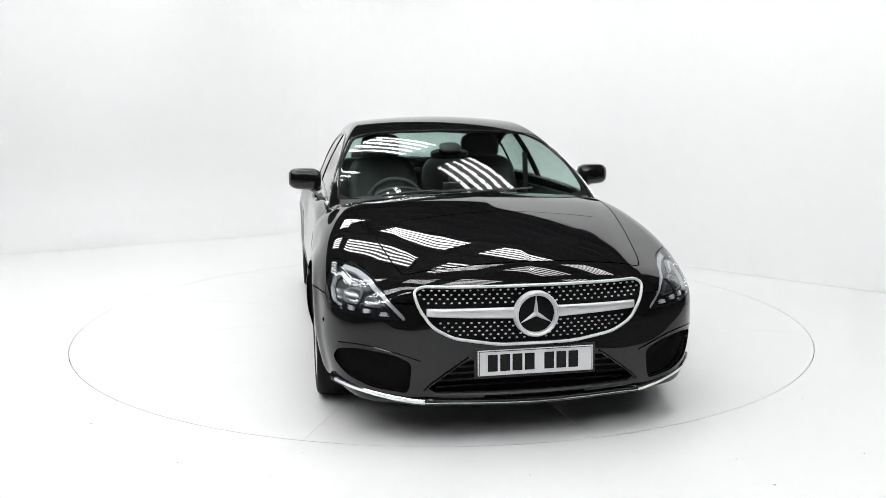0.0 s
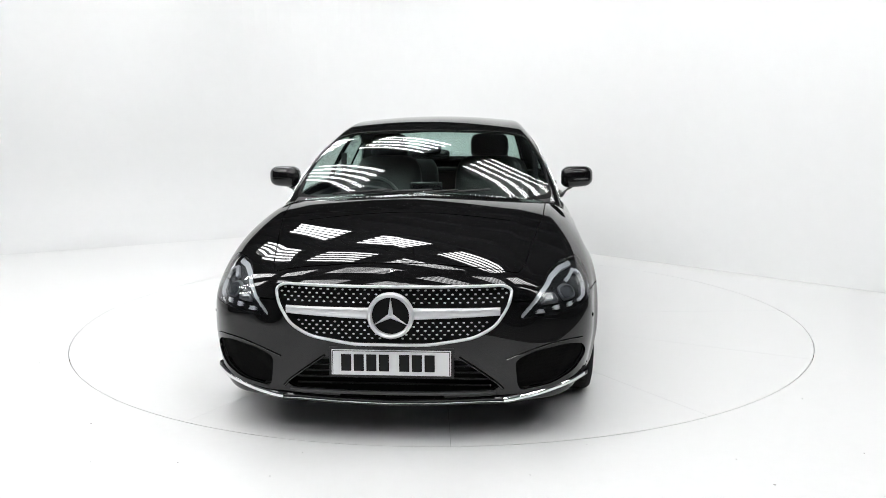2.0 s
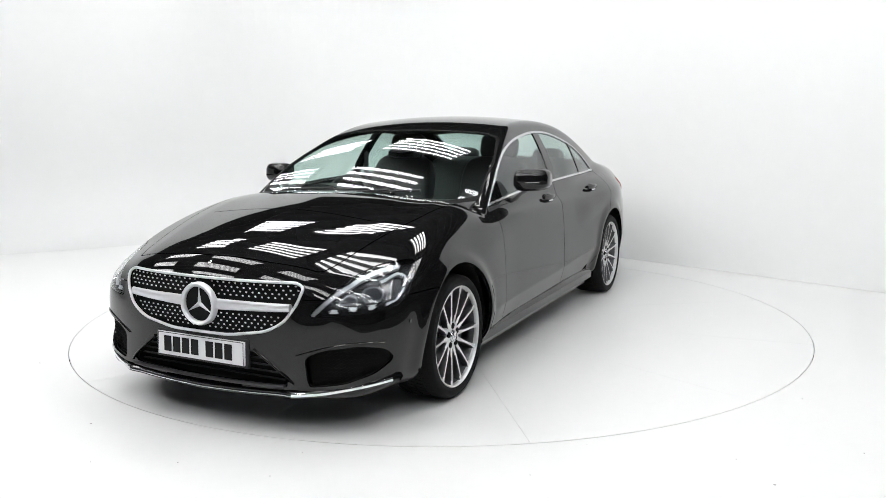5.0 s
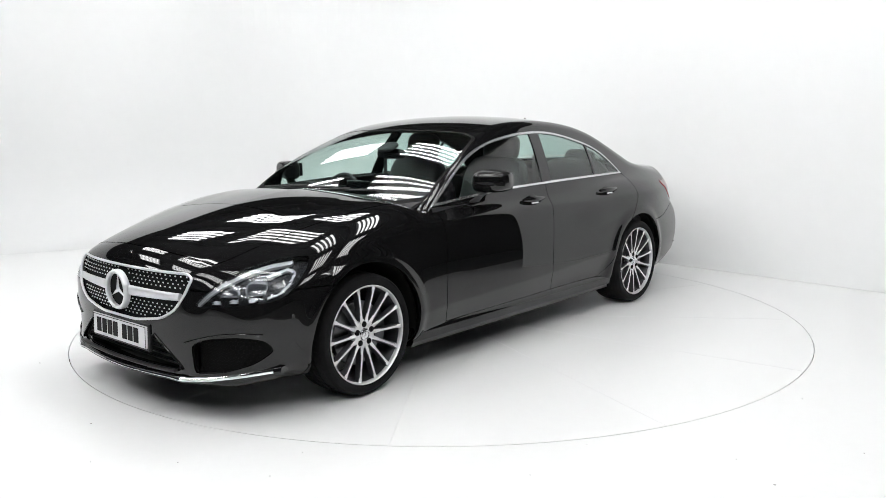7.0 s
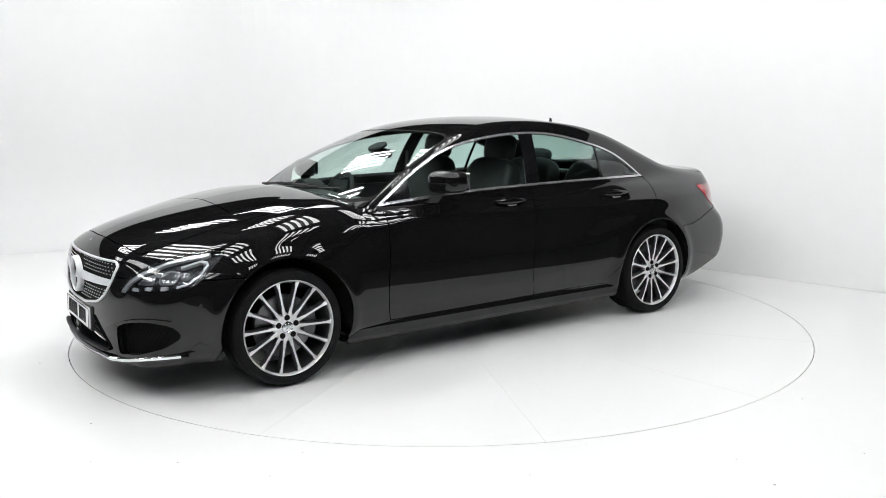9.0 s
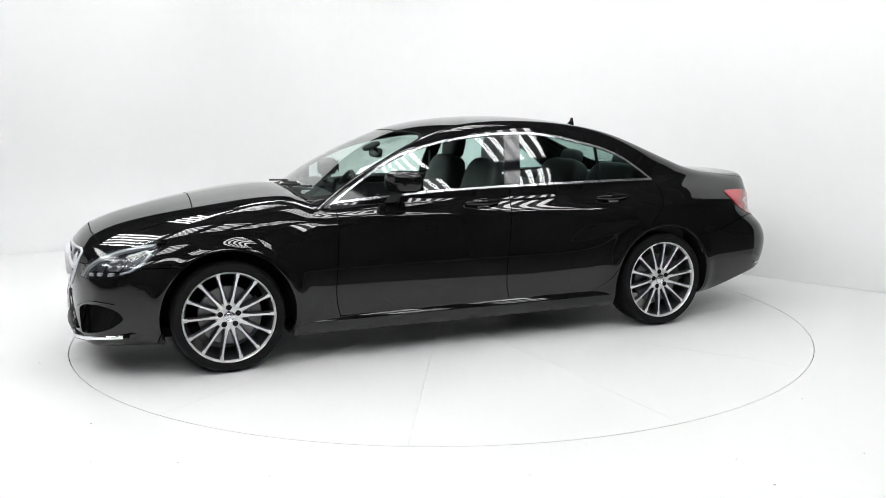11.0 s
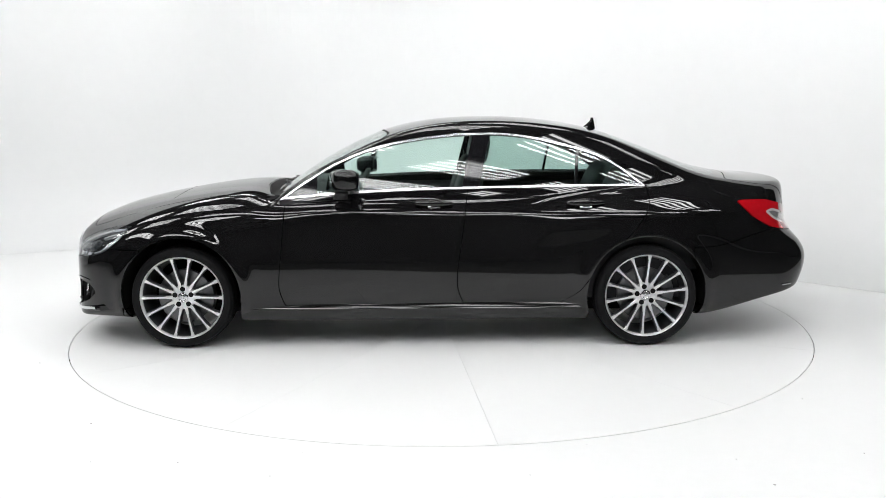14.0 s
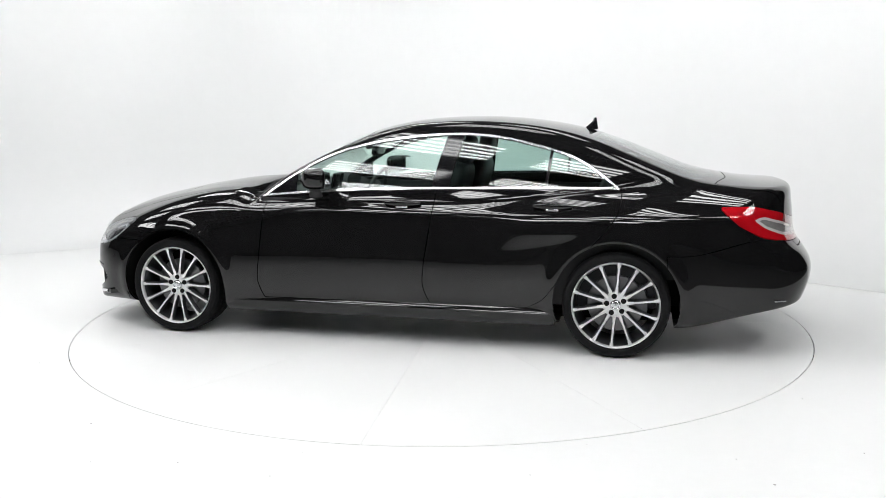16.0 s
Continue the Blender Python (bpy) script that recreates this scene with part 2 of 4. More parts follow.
# ---- the car's skin: one smooth field, cut into panels ----
def spline(xs, ys):
    """A natural cubic through a few control values, straight beyond its ends."""
    order = np.argsort(xs)
    x, y = np.array(xs, float)[order], np.array(ys, float)[order]
    n, h = len(x), np.diff(x)
    A, r = np.eye(n), np.zeros(n)
    for i in range(1, n - 1):
        A[i, i - 1:i + 2] = h[i - 1], 2 * (h[i - 1] + h[i]), h[i]
        r[i] = 6 * ((y[i + 1] - y[i]) / h[i] - (y[i] - y[i - 1]) / h[i - 1])
    m = np.linalg.solve(A, r)

    def f(t):
        t = np.asarray(t, float)
        c = np.clip(t, x[0], x[-1])
        i = np.clip(np.searchsorted(x, c) - 1, 0, n - 2)
        d, b, a = h[i], c - x[i], x[i + 1] - c
        v = (m[i] * a ** 3 + m[i + 1] * b ** 3) / (6 * d) + (y[i] / d - m[i] * d / 6) * a + (y[i + 1] / d - m[i + 1] * d / 6) * b
        s = np.where(t < x[0], (y[1] - y[0]) / h[0] - h[0] * m[1] / 6, (y[-1] - y[-2]) / h[-1] + h[-1] * m[-2] / 6)
        return v + np.where(t != c, (t - c) * s, 0)
    return f


def smax(a, b, k):
    h = np.maximum(k - np.abs(a - b), 0) / k
    return np.maximum(a, b) + h * h * k / 4


def smin(a, b, k):
    return -smax(-a, -b, k)


def step(x, a, b):
    t = np.clip((x - a) / (b - a), 0, 1)
    return t * t * (3 - 2 * t)


def soft(x, k):
    return 0.5 * (x + np.sqrt(x * x + k * k))


AXLE_F, AXLE_R, HUB_Z = 1.437, -1.437, 0.318
hood_line = spline([2.30, 2.17, 1.88, 1.43, 1.12, 1.0, 0.9, 0.7, 0.4, 0.0, -1.0, -1.7, -2.07, -2.3, -2.42, -2.52], [0.700, 0.774, 0.874, 0.962, 0.996, 0.988, 0.955, 0.935, 0.955, 0.985, 1.015, 1.028, 1.030, 1.018, 1.012, 1.006])
side_drop = spline([2.2, 2.0, 1.8, 1.55, 1.3, 1.0, 0.7, 0, -1.0, -1.6, -2.1, -2.5], [0.21, 0.185, 0.135, 0.087, 0.062, 0.05, 0.035, 0.03, 0.035, 0.05, 0.05, 0.05])
half_width = spline([2.3, 2.0, 1.75, 1.437, 1.0, 0.5, 0, -0.6, -1.1, -1.437, -1.8, -2.1, -2.4, -2.6], [0.775, 0.860, 0.910, 0.930, 0.925, 0.916, 0.914, 0.918, 0.932, 0.938, 0.917, 0.862, 0.788, 0.73])
nose = spline([0.15, 0.3, 0.45, 0.55, 0.62, 0.68, 0.74], [2.283, 2.283, 2.281, 2.278, 2.27, 2.252, 2.218])
tail = spline([0.2, 0.32, 0.45, 0.58, 0.68, 0.8, 0.9, 0.98], [-2.49, -2.555, -2.60, -2.590, -2.525, -2.502, -2.490, -2.480])
crease = spline([2.0, 1.4, 0.8, 0.0, -0.7, -1.4, -2.4], [0.74, 0.82, 0.845, 0.84, 0.83, 0.84, 0.84])
low_crease = spline([1.2, 0.6, 0.2, -0.3, -0.85, -1.05], [0.358, 0.378, 0.386, 0.402, 0.434, 0.444])
roof_line = spline([1.25, 0.985, 0.88, 0.72, 0.55, 0.38, 0.18, -0.03, -0.37, -0.79, -1.05, -1.28, -1.45, -1.62, -1.83, -2.07, -2.4], [0.71, 0.900, 0.974, 1.082, 1.186, 1.273, 1.350, 1.396, 1.424, 1.410, 1.374, 1.318, 1.259, 1.193, 1.110, 1.024, 0.90])


front_lean = spline([2.1, 1.7, 1.4, 1.1, 0.7], [0.62, 0.645, 0.665, 0.70, 0.77])
hood_edge = spline([2.2, 1.8, 1.4, 1.0], [0.47, 0.52, 0.58, 0.635])


haunch = spline([-0.6, -0.9, -1.2, -1.5, -1.8, -2.2], [0.60, 0.64, 0.70, 0.735, 0.74, 0.74])


def side(x, z):
    w = half_width(x)
    w = w - (0.60 - 0.3 * step(x, 0.7, 1.2)) * soft(z - crease(x), 0.014)         # shoulder leans in
    w = w - 0.26 * step(x, 0.35, 1.25) * soft(z - front_lean(x), 0.05) + 0.010 * step(x, 0.6, 1.1)            # front wing rounds over the wheel
    w = w + 0.012 - 0.20 * (np.clip(z, 0.2, 1.0) - 0.38) ** 2
    mid = step(x, -1.15, -0.9) * step(-x, -1.15, -0.9)
    w = w - 0.32 * soft(low_crease(x) - z, 0.006) * mid                          # lower door crease
    w = w - 0.18 * soft(0.42 - z, 0.05) * (1 - mid)
    w = w + 0.022 * np.exp(-((x + 1.5) / 0.5) ** 2 - ((z - 0.78) / 0.16) ** 2)    # rear haunch
    w = w + 0.010 * soft(z - haunch(x), 0.012) / 0.1 * step(-x, 0.55, 0.95) * step(x, -2.2, -1.6) * step(-z, -0.86, -0.72)
    for c, amp in ((AXLE_F, 0.013), (AXLE_R, 0.012)):
        r = np.hypot(x - c, z - HUB_Z)
        w = w + amp * np.exp(-((r - 0.385) / 0.045) ** 2)                         # arch lips
    return w


def skin(p):
    """Below zero inside the car's outer form."""
    x, y, z = p[..., 0], np.abs(p[..., 1]), p[..., 2]
    bonnet = step(x, 0.6, 1.1)
    top = z - (hood_line(x) - side_drop(x) * (y / 0.85) ** 2.4 - bonnet * 0.06 * soft(y - hood_edge(x), 0.015) * step(-x, -2.35, -2.0) - bonnet * 0.028 * np.sqrt(y * y + 0.0001) + bonnet * 0.03 * soft(y - hood_edge(x) + 0.16, 0.03) * step(-x, -2.3, -1.9))
    sid = (y - side(x, z)) * 0.96
    fro = x - (nose(z) - 0.16 * y ** 2 - 0.22 * y ** 4)
    fro = fro + 0.012 * np.exp(-((y - 0.56) / 0.07) ** 2) * step(z, 0.50, 0.6) * step(-z, -0.74, -0.64)
    up = step(z, 0.62, 0.78)
    rea = tail(z) + (0.10 + 0.10 * up) * y ** 2 + (0.20 + 0.12 * up) * y ** 4 - x
    low = smax(sid, top, 0.085)
    low = smax(low, smax(fro, 0.17 - z, 0.03), 0.045 + 0.065 * step(y, 0.48, 0.68))
    low = smax(low, rea, 0.12 - 0.075 * step(z, 0.86, 0.96) * step(-y, -0.75, -0.45))
    rise = np.minimum(soft(-x - 1.85, 0.03), 1.0)
    base = 0.170 + 0.36 * rise - 0.17 * rise * rise
    low = smax(low, base - z, 0.02)
    d = z - 0.95
    glasshouse = 0.818 - 0.33 * d - 0.49 * d * np.abs(d) - 0.065 * np.maximum(-x - 0.6, 0) ** 2 - 0.05 * np.maximum(x - 0.3, 0) ** 2
    g_side = (y - glasshouse) * 0.9
    g_top = (z - (roof_line(x + 0.16 * y * y * step(x, -0.4, 0.4) - 0.12 * y * y * step(-x, 0.9, 1.6)) - 0.040 * (y / 0.6) ** 2 * step(-x, -0.75, -0.1))) * 0.9
    green = smax(smax(g_side, g_top, 0.032 + 0.03 * step(-x, 0.9, 1.6)), 0.80 - z, 0.02)
    green = smax(green, -2.28 - x, 0.08)
    return smin(low, green, 0.012 + 0.012 * step(x, 0.55, 0.85) + 0.07 * step(-x, 1.15, 1.9))


def gradient(p, e=1e-3):
    g = np.empty_like(p)
    for k in range(3):
        d = np.zeros(3)
        d[k] = e
        g[..., k] = (skin(p + d) - skin(p - d)) / (2 * e)
    return g


def on_skin(p, rounds=3):
    for _ in range(rounds):
        g = gradient(p)
        p = p - (skin(p) / np.maximum((g * g).sum(-1), 0.2))[..., None] * g
    return p


def skin_mesh(nx=300, nt=190, nc=64):
    """Shoot rays from a spine inside the car to its skin; half of it, y >= 0."""
    lo, hi, zc = -1.75, 1.6, 0.55
    s = [(hi, a) for a in np.linspace(math.pi / 2, 0, nc, endpoint=False)] + [(x, 0.0) for x in np.linspace(hi, lo, nx)] + [(lo, -a) for a in np.linspace(0, math.pi / 2, nc + 1)[1:]]
    th = np.linspace(-0.62 * math.pi / 2, math.pi / 2, nt)
    S = np.array(s)
    O = np.zeros((len(S), nt, 3))
    D = np.zeros_like(O)
    O[..., 0], O[..., 2] = S[:, :1], zc
    D[..., 0] = np.sin(S[:, 1:2])
    D[..., 1] = np.cos(S[:, 1:2]) * np.cos(th)[None]
    D[..., 2] = np.cos(S[:, 1:2]) * np.sin(th)[None]
    lo_r, hi_r = np.zeros(O.shape[:2]), np.full(O.shape[:2], 1.6)
    for _ in range(40):
        mid = (lo_r + hi_r) / 2
        inside = skin(O + D * mid[..., None]) < 0
        lo_r, hi_r = np.where(inside, mid, lo_r), np.where(inside, hi_r, mid)
    P = O + D * lo_r[..., None]
    n, m = P.shape[:2]
    idx = np.arange(n * m).reshape(n, m)
    a, b, c, d = idx[:-1, :-1].ravel(), idx[1:, :-1].ravel(), idx[1:, 1:].ravel(), idx[:-1, 1:].ravel()
    V = P.reshape(-1, 3)
    V[np.abs(V[:, 1]) < 1e-7, 1] = 0
    F = np.concatenate([np.stack([a, b, c], 1), np.stack([a, c, d], 1)])
    area = np.linalg.norm(np.cross(V[F[:, 1]] - V[F[:, 0]], V[F[:, 2]] - V[F[:, 0]]), axis=1)
    return V, F[area > 1e-10]


def cut(V, F, f):
    """Split the triangles where f changes sign; new corners go back on the skin."""
    val = f(V)
    val = np.where(np.abs(val) < 2e-4, 2e-4, val)
    pos = val > 0
    k = pos[F].sum(1)
    keep, mixed = F[(k == 0) | (k == 3)], F[(k == 1) | (k == 2)]
    if not len(mixed):
        return V, F
    pm = pos[mixed]
    lone = np.where(pm.sum(1) == 1, pm.argmax(1), (~pm).argmax(1))
    r = np.arange(len(mixed))
    a, b, c = mixed[r, lone], mixed[r, (lone + 1) % 3], mixed[r, (lone + 2) % 3]
    E = np.concatenate([np.stack([a, b], 1), np.stack([a, c], 1)])
    U, inv = np.unique(np.sort(E, 1), axis=0, return_inverse=True)
    inv = inv.ravel()
    t = val[U[:, 0]] / (val[U[:, 0]] - val[U[:, 1]])
    N = V[U[:, 0]] + t[:, None] * (V[U[:, 1]] - V[U[:, 0]])
    flat = N[:, 1] < 1e-6
    N = on_skin(N, 1)
    N[flat, 1] = 0
    p, q = len(V) + inv[:len(r)], len(V) + inv[len(r):]
    new_f = np.concatenate([np.stack([a, p, q], 1), np.stack([p, b, c], 1), np.stack([p, c, q], 1)])
    return np.concatenate([V, N]), np.concatenate([keep, new_f])


def outline(points, u, v):
    """Signed distance to a polygon in the plane of two coordinates (below zero inside)."""
    P = np.array(points, float)
    Q = np.roll(P, -1, 0)

    def f(X):
        s = np.stack([u(X), v(X)], -1)
        best, inside = np.full(len(s), 1e9), np.zeros(len(s), bool)
        for a, b in zip(P, Q):
            e = b - a
            w = s - a
            t = np.clip((w @ e) / (e @ e), 0, 1)
            best = np.minimum(best, np.hypot(*(w - t[:, None] * e).T))
            inside ^= ((a[1] > s[:, 1]) != (b[1] > s[:, 1])) & (s[:, 0] < e[0] * (s[:, 1] - a[1]) / (e[1] if e[1] else 1e-9) + a[0])
        return np.where(inside, -best, best)
    return f


def rounded(points, r=0.02, n=5):
    """Round a polygon's corners."""
    out = []
    P = [Vector(p) for p in points]
    for i, p in enumerate(P):
        a, b = P[i - 1] - p, P[(i + 1) % len(P)] - p
        k = min(r, a.length * 0.45, b.length * 0.45)
        s, e = p + a.normalized() * k, p + b.normalized() * k
        for t in np.linspace(0, 1, n):
            out.append(tuple(s * (1 - t) ** 2 + p * 2 * t * (1 - t) + e * t * t))
    return out


X, Y, Z = (lambda p: p[..., 0]), (lambda p: p[..., 1]), (lambda p: p[..., 2])
DIAG = lambda p: (p[..., 1] - p[..., 0]) * math.sqrt(0.5)
both = lambda *fs: (lambda p: np.maximum.reduce([f(p) for f in fs]))
either = lambda *fs: (lambda p: np.minimum.reduce([f(p) for f in fs]))

window_top = spline([0.83, 0.62, 0.39, 0.0, -0.37, -0.65, -0.956, -1.23, -1.44], [0.915, 1.058, 1.180, 1.281, 1.315, 1.305, 1.243, 1.143, 0.99])
window_foot = spline([0.83, 0.3, -0.32, -1.0, -1.44], [0.915, 0.955, 0.975, 0.985, 0.985])
GAP = 0.0028
f_dlo = lambda p: np.where((p[..., 0] > -1.44) & (p[..., 0] < 0.83), np.maximum(p[..., 2] - window_top(p[..., 0]), window_foot(p[..., 0]) - p[..., 2]) * 0.85, np.maximum(np.hypot(p[..., 0] - np.clip(p[..., 0], -1.44, 0.83), 0), 0.001)) + 10 * (p[..., 1] < 0.4)
f_screen = outline(rounded([(0.985, -0.3), (0.985, 0.3), (0.93, 0.57), (0.83, 0.765), (0.49, 0.722), (0.185, 0.630), (0.158, 0.52), (0.215, 0.2), (0.223, 0), (0.223, -0.3)], 0.035), X, Y)
f_glass = outline(rounded([(0.925, -0.3), (0.915, 0.3), (0.875, 0.57), (0.80, 0.748), (0.49, 0.708), (0.200, 0.612), (0.175, 0.51), (0.232, 0.2), (0.240, 0), (0.240, -0.3)], 0.035), X, Y)
f_back = outline(rounded([(-1.29, -0.3), (-1.265, 0.3), (-1.235, 0.585), (-1.90, 0.665), (-2.02, 0.40), (-2.03, -0.3)], 0.05), X, Y)
f_hood = outline(rounded([(0.992, -0.3), (0.992, 0.3), (0.935, 0.56), (0.875, 0.73), (1.41, 0.685), (1.75, 0.625), (2.00, 0.580), (2.09, 0.55), (2.138, 0.3), (2.158, 0.0), (2.158, -0.3)], 0.03), X, Y)
f_hood_top = both(f_hood, lambda p: 0.6 - p[..., 2])
LAMP = [(-0.635, 0.757), (-0.72, 0.754), (-0.81, 0.744), (-0.93, 0.712), (-1.05, 0.655), (-1.115, 0.603), (-1.168, 0.548), (-1.05, 0.553), (-0.93, 0.566), (-0.83, 0.573), (-0.755, 0.588), (-0.70, 0.632), (-0.655, 0.700)]
f_lamp = both(outline(rounded(LAMP, 0.025), DIAG, Z), lambda p: 1.5 - p[..., 0], lambda p: 0.3 - p[..., 1])


def band_of(points, width):
    """A strip of even width that follows an open line."""
    P = np.array(points, float)

    def f(p):
        q = np.stack([DIAG(p), p[..., 2]], -1)
        best = np.full(q.shape[:-1], 9.0)
        for a, b in zip(P, P[1:]):
            e = b - a
            t = np.clip(((q - a) @ e) / (e @ e), 0, 1)
            best = np.minimum(best, np.hypot(q[..., 0] - a[0] - t * e[0], q[..., 1] - a[1] - t * e[1]))
        return best - width
    return f


f_brow = both(either(band_of([(-1.152, 0.556), (-1.098, 0.607), (-1.035, 0.652), (-0.92, 0.703), (-0.81, 0.731), (-0.72, 0.741)], 0.0075), band_of([(-0.825, 0.688), (-0.735, 0.716), (-0.700, 0.700), (-0.715, 0.655), (-0.765, 0.610), (-0.82, 0.594)], 0.0055)), f_lamp)
f_bulb = outline(rounded([(-1.055, 0.603), (-1.005, 0.645), (-0.955, 0.660), (-0.950, 0.605)], 0.02), DIAG, Z)
f_bulb = either(f_bulb, outline(rounded([(-0.925, 0.608), (-0.925, 0.668), (-0.865, 0.682), (-0.815, 0.665), (-0.835, 0.612)], 0.022), DIAG, Z))
f_cells = either(*[outline(rounded([(u - 0.017, z - 0.011), (u - 0.013, z + 0.010), (u + 0.014, z + 0.011), (u + 0.016, z - 0.009)], 0.006), DIAG, Z) for u, z in ((-1.065, 0.574), (-0.978, 0.583), (-0.890, 0.590))])
GRILLE = [(-0.2, 0.703), (0.485, 0.692), (0.522, 0.672), (0.505, 0.605), (0.450, 0.522), (0.36, 0.474), (0.17, 0.445), (-0.2, 0.438)]
f_grille = both(outline(rounded(GRILLE, 0.035), Y, Z), lambda p: 1.9 - p[..., 0])
f_intake = both(outline(rounded([(0.535, 0.365), (0.62, 0.40), (0.76, 0.418), (0.845, 0.400), (0.865, 0.345), (0.81, 0.285), (0.70, 0.245), (0.55, 0.228)], 0.03), Y, Z), lambda p: 1.8 - p[..., 0])
f_mouth = both(outline(rounded([(-0.3, 0.392), (0.27, 0.388), (0.34, 0.355), (0.475, 0.255), (0.44, 0.236), (-0.3, 0.228)], 0.02), Y, Z), lambda p: 1.9 - p[..., 0])
f_arch_f = both(lambda p: np.hypot(p[..., 0] - AXLE_F, p[..., 2] - HUB_Z - 0.005) - 0.372, lambda p: 0.4 - p[..., 1])
f_arch_r = both(lambda p: np.hypot(p[..., 0] - AXLE_R, p[..., 2] - HUB_Z - 0.005) - 0.368, lambda p: 0.4 - p[..., 1])
door_a = spline([1.0, 0.93, 0.85, 0.49, 0.36, 0.26], [0.80, 0.797, 0.797, 0.826, 0.828, 0.80])
door_b = spline([1.35, 1.0, 0.75, 0.47, 0.36, 0.26], [-0.42, -0.338, -0.306, -0.268, -0.272, -0.31])
door_c = spline([1.0, 0.885, 0.75, 0.58, 0.40, 0.30, 0.26], [-1.45, -1.445, -1.365, -1.21, -1.06, -0.96, -0.88])
in_side = lambda p: 0.45 - p[..., 1]
f_belt = lambda p: p[..., 2] - window_foot(np.clip(p[..., 0], -1.44, 0.83))
f_door_f = both(lambda p: p[..., 0] - door_a(p[..., 2]), lambda p: door_b(p[..., 2]) - p[..., 0], lambda p: 0.265 - p[..., 2], f_belt, in_side)
f_door_r = both(lambda p: p[..., 0] - door_b(p[..., 2]), lambda p: door_c(p[..., 2]) - p[..., 0], lambda p: 0.265 - p[..., 2], f_belt, in_side)
f_tail = both(outline(rounded([(-2.0, 0.897), (-2.2, 0.897), (-2.35, 0.860), (-2.46, 0.810), (-2.8, 0.78), (-2.8, 0.688), (-2.44, 0.692), (-2.34, 0.705), (-2.24, 0.726), (-2.11, 0.792)], 0.03), X, Z), lambda p: 0.42 - p[..., 1])
f_pale = outline(rounded([(-2.19, 0.826), (-2.25, 0.842), (-2.36, 0.808), (-2.45, 0.766), (-2.8, 0.750), (-2.8, 0.712), (-2.46, 0.716), (-2.37, 0.728), (-2.26, 0.775)], 0.02), X, Z)
f_boot = either(both(outline(rounded([(-2.08, -0.3), (-2.07, 0.35), (-1.98, 0.66), (-2.2, 0.66), (-2.44, 0.60), (-2.9, 0.58), (-2.9, -0.3)], 0.04), X, Y), lambda p: 0.66 - p[..., 2]))
f_front = both(lambda p: 1.70 - 0.35 * (p[..., 2] - 0.55) - p[..., 0], lambda p: np.where(p[..., 1] > 0.52, p[..., 2] - 0.62, -1))
f_rear = both(lambda p: p[..., 0] + 1.74 - 0.1 * (p[..., 2] - 0.4), lambda p: p[..., 2] - (0.62 + 0.10 * step(-p[..., 0], 1.8, 2.3)))


def panel(name, V, F, mask, mat, parent, sides=(1, -1), lift=0.0, depth=0.012, label=""):
    """The chosen triangles as a panel with a turned-in rim; mirrored, or joined across the middle (sides = (0,))."""
    f = F[mask]
    used, inv = np.unique(f, return_inverse=True)
    f = inv.reshape(-1, 3)
    v = V[used]
    g = gradient(v)
    nrm = g / np.linalg.norm(g, axis=1)[:, None]
    nrm[v[:, 1] == 0, 1] = 0
    nrm /= np.linalg.norm(nrm, axis=1)[:, None]
    v = v + nrm * lift
    E = np.concatenate([f[:, [0, 1]], f[:, [1, 2]], f[:, [2, 0]]])
    key, idx, cnt = np.unique(np.sort(E, 1), axis=0, return_index=True, return_counts=True)
    rim = E[idx[cnt == 1]]
    rim = rim[~((v[rim[:, 0], 1] < 1e-6) & (v[rim[:, 1], 1] < 1e-6))]
    n = len(v)
    w = v - nrm * depth
    rv = np.unique(rim)
    top_map, low_map = {a: n + i for i, a in enumerate(rv)}, {a: n + len(rv) + i for i, a in enumerate(rv)}
    vv = np.concatenate([v, v[rv], w[rv]])
    # the rim's own corners face outwards across the panel's edge
    out = np.zeros_like(v)
    for a, b in rim:
        t = v[b] - v[a]
        o = np.cross(t, nrm[a])
        out[a] += o
        out[b] += o
    on = out[rv] / np.maximum(np.linalg.norm(out[rv], axis=1), 1e-9)[:, None]
    nn = np.concatenate([nrm, on, on])
    ff = f.tolist() + [(int(top_map[b]), int(top_map[a]), int(low_map[a]), int(low_map[b])) for a, b in rim]
    made = []
    if sides == (0,):
        vm, nm = vv * (1, -1, 1), nn * (1, -1, 1)
        vv2, nn2 = np.concatenate([vv, vm]), np.concatenate([nn, nm])
        twin = np.where(vv[:, 1] == 0, np.arange(len(vv)), np.arange(len(vv)) + len(vv)).tolist()
        ff2 = [tuple(t) for t in ff] + [tuple(twin[i] for i in t[::-1]) for t in ff]
        keep = np.unique(np.concatenate([np.array(t) for t in ff2]))
        back = np.full(len(vv2), -1)
        back[keep] = np.arange(len(keep))
        vv2, nn2, ff2 = vv2[keep], nn2[keep], [tuple(int(back[i]) for i in t) for t in ff2]
        made.append(mesh_object(name, vv2, ff2, mat, parent, label, normals=nn2))
    else:
        for s in sides:
            ffs = [tuple(t) for t in ff] if s > 0 else [tuple(t[::-1]) for t in ff]
            made.append(mesh_object(name, vv * (1, s, 1), ffs, mat, parent, label, normals=nn * (1, s, 1)))
    return made


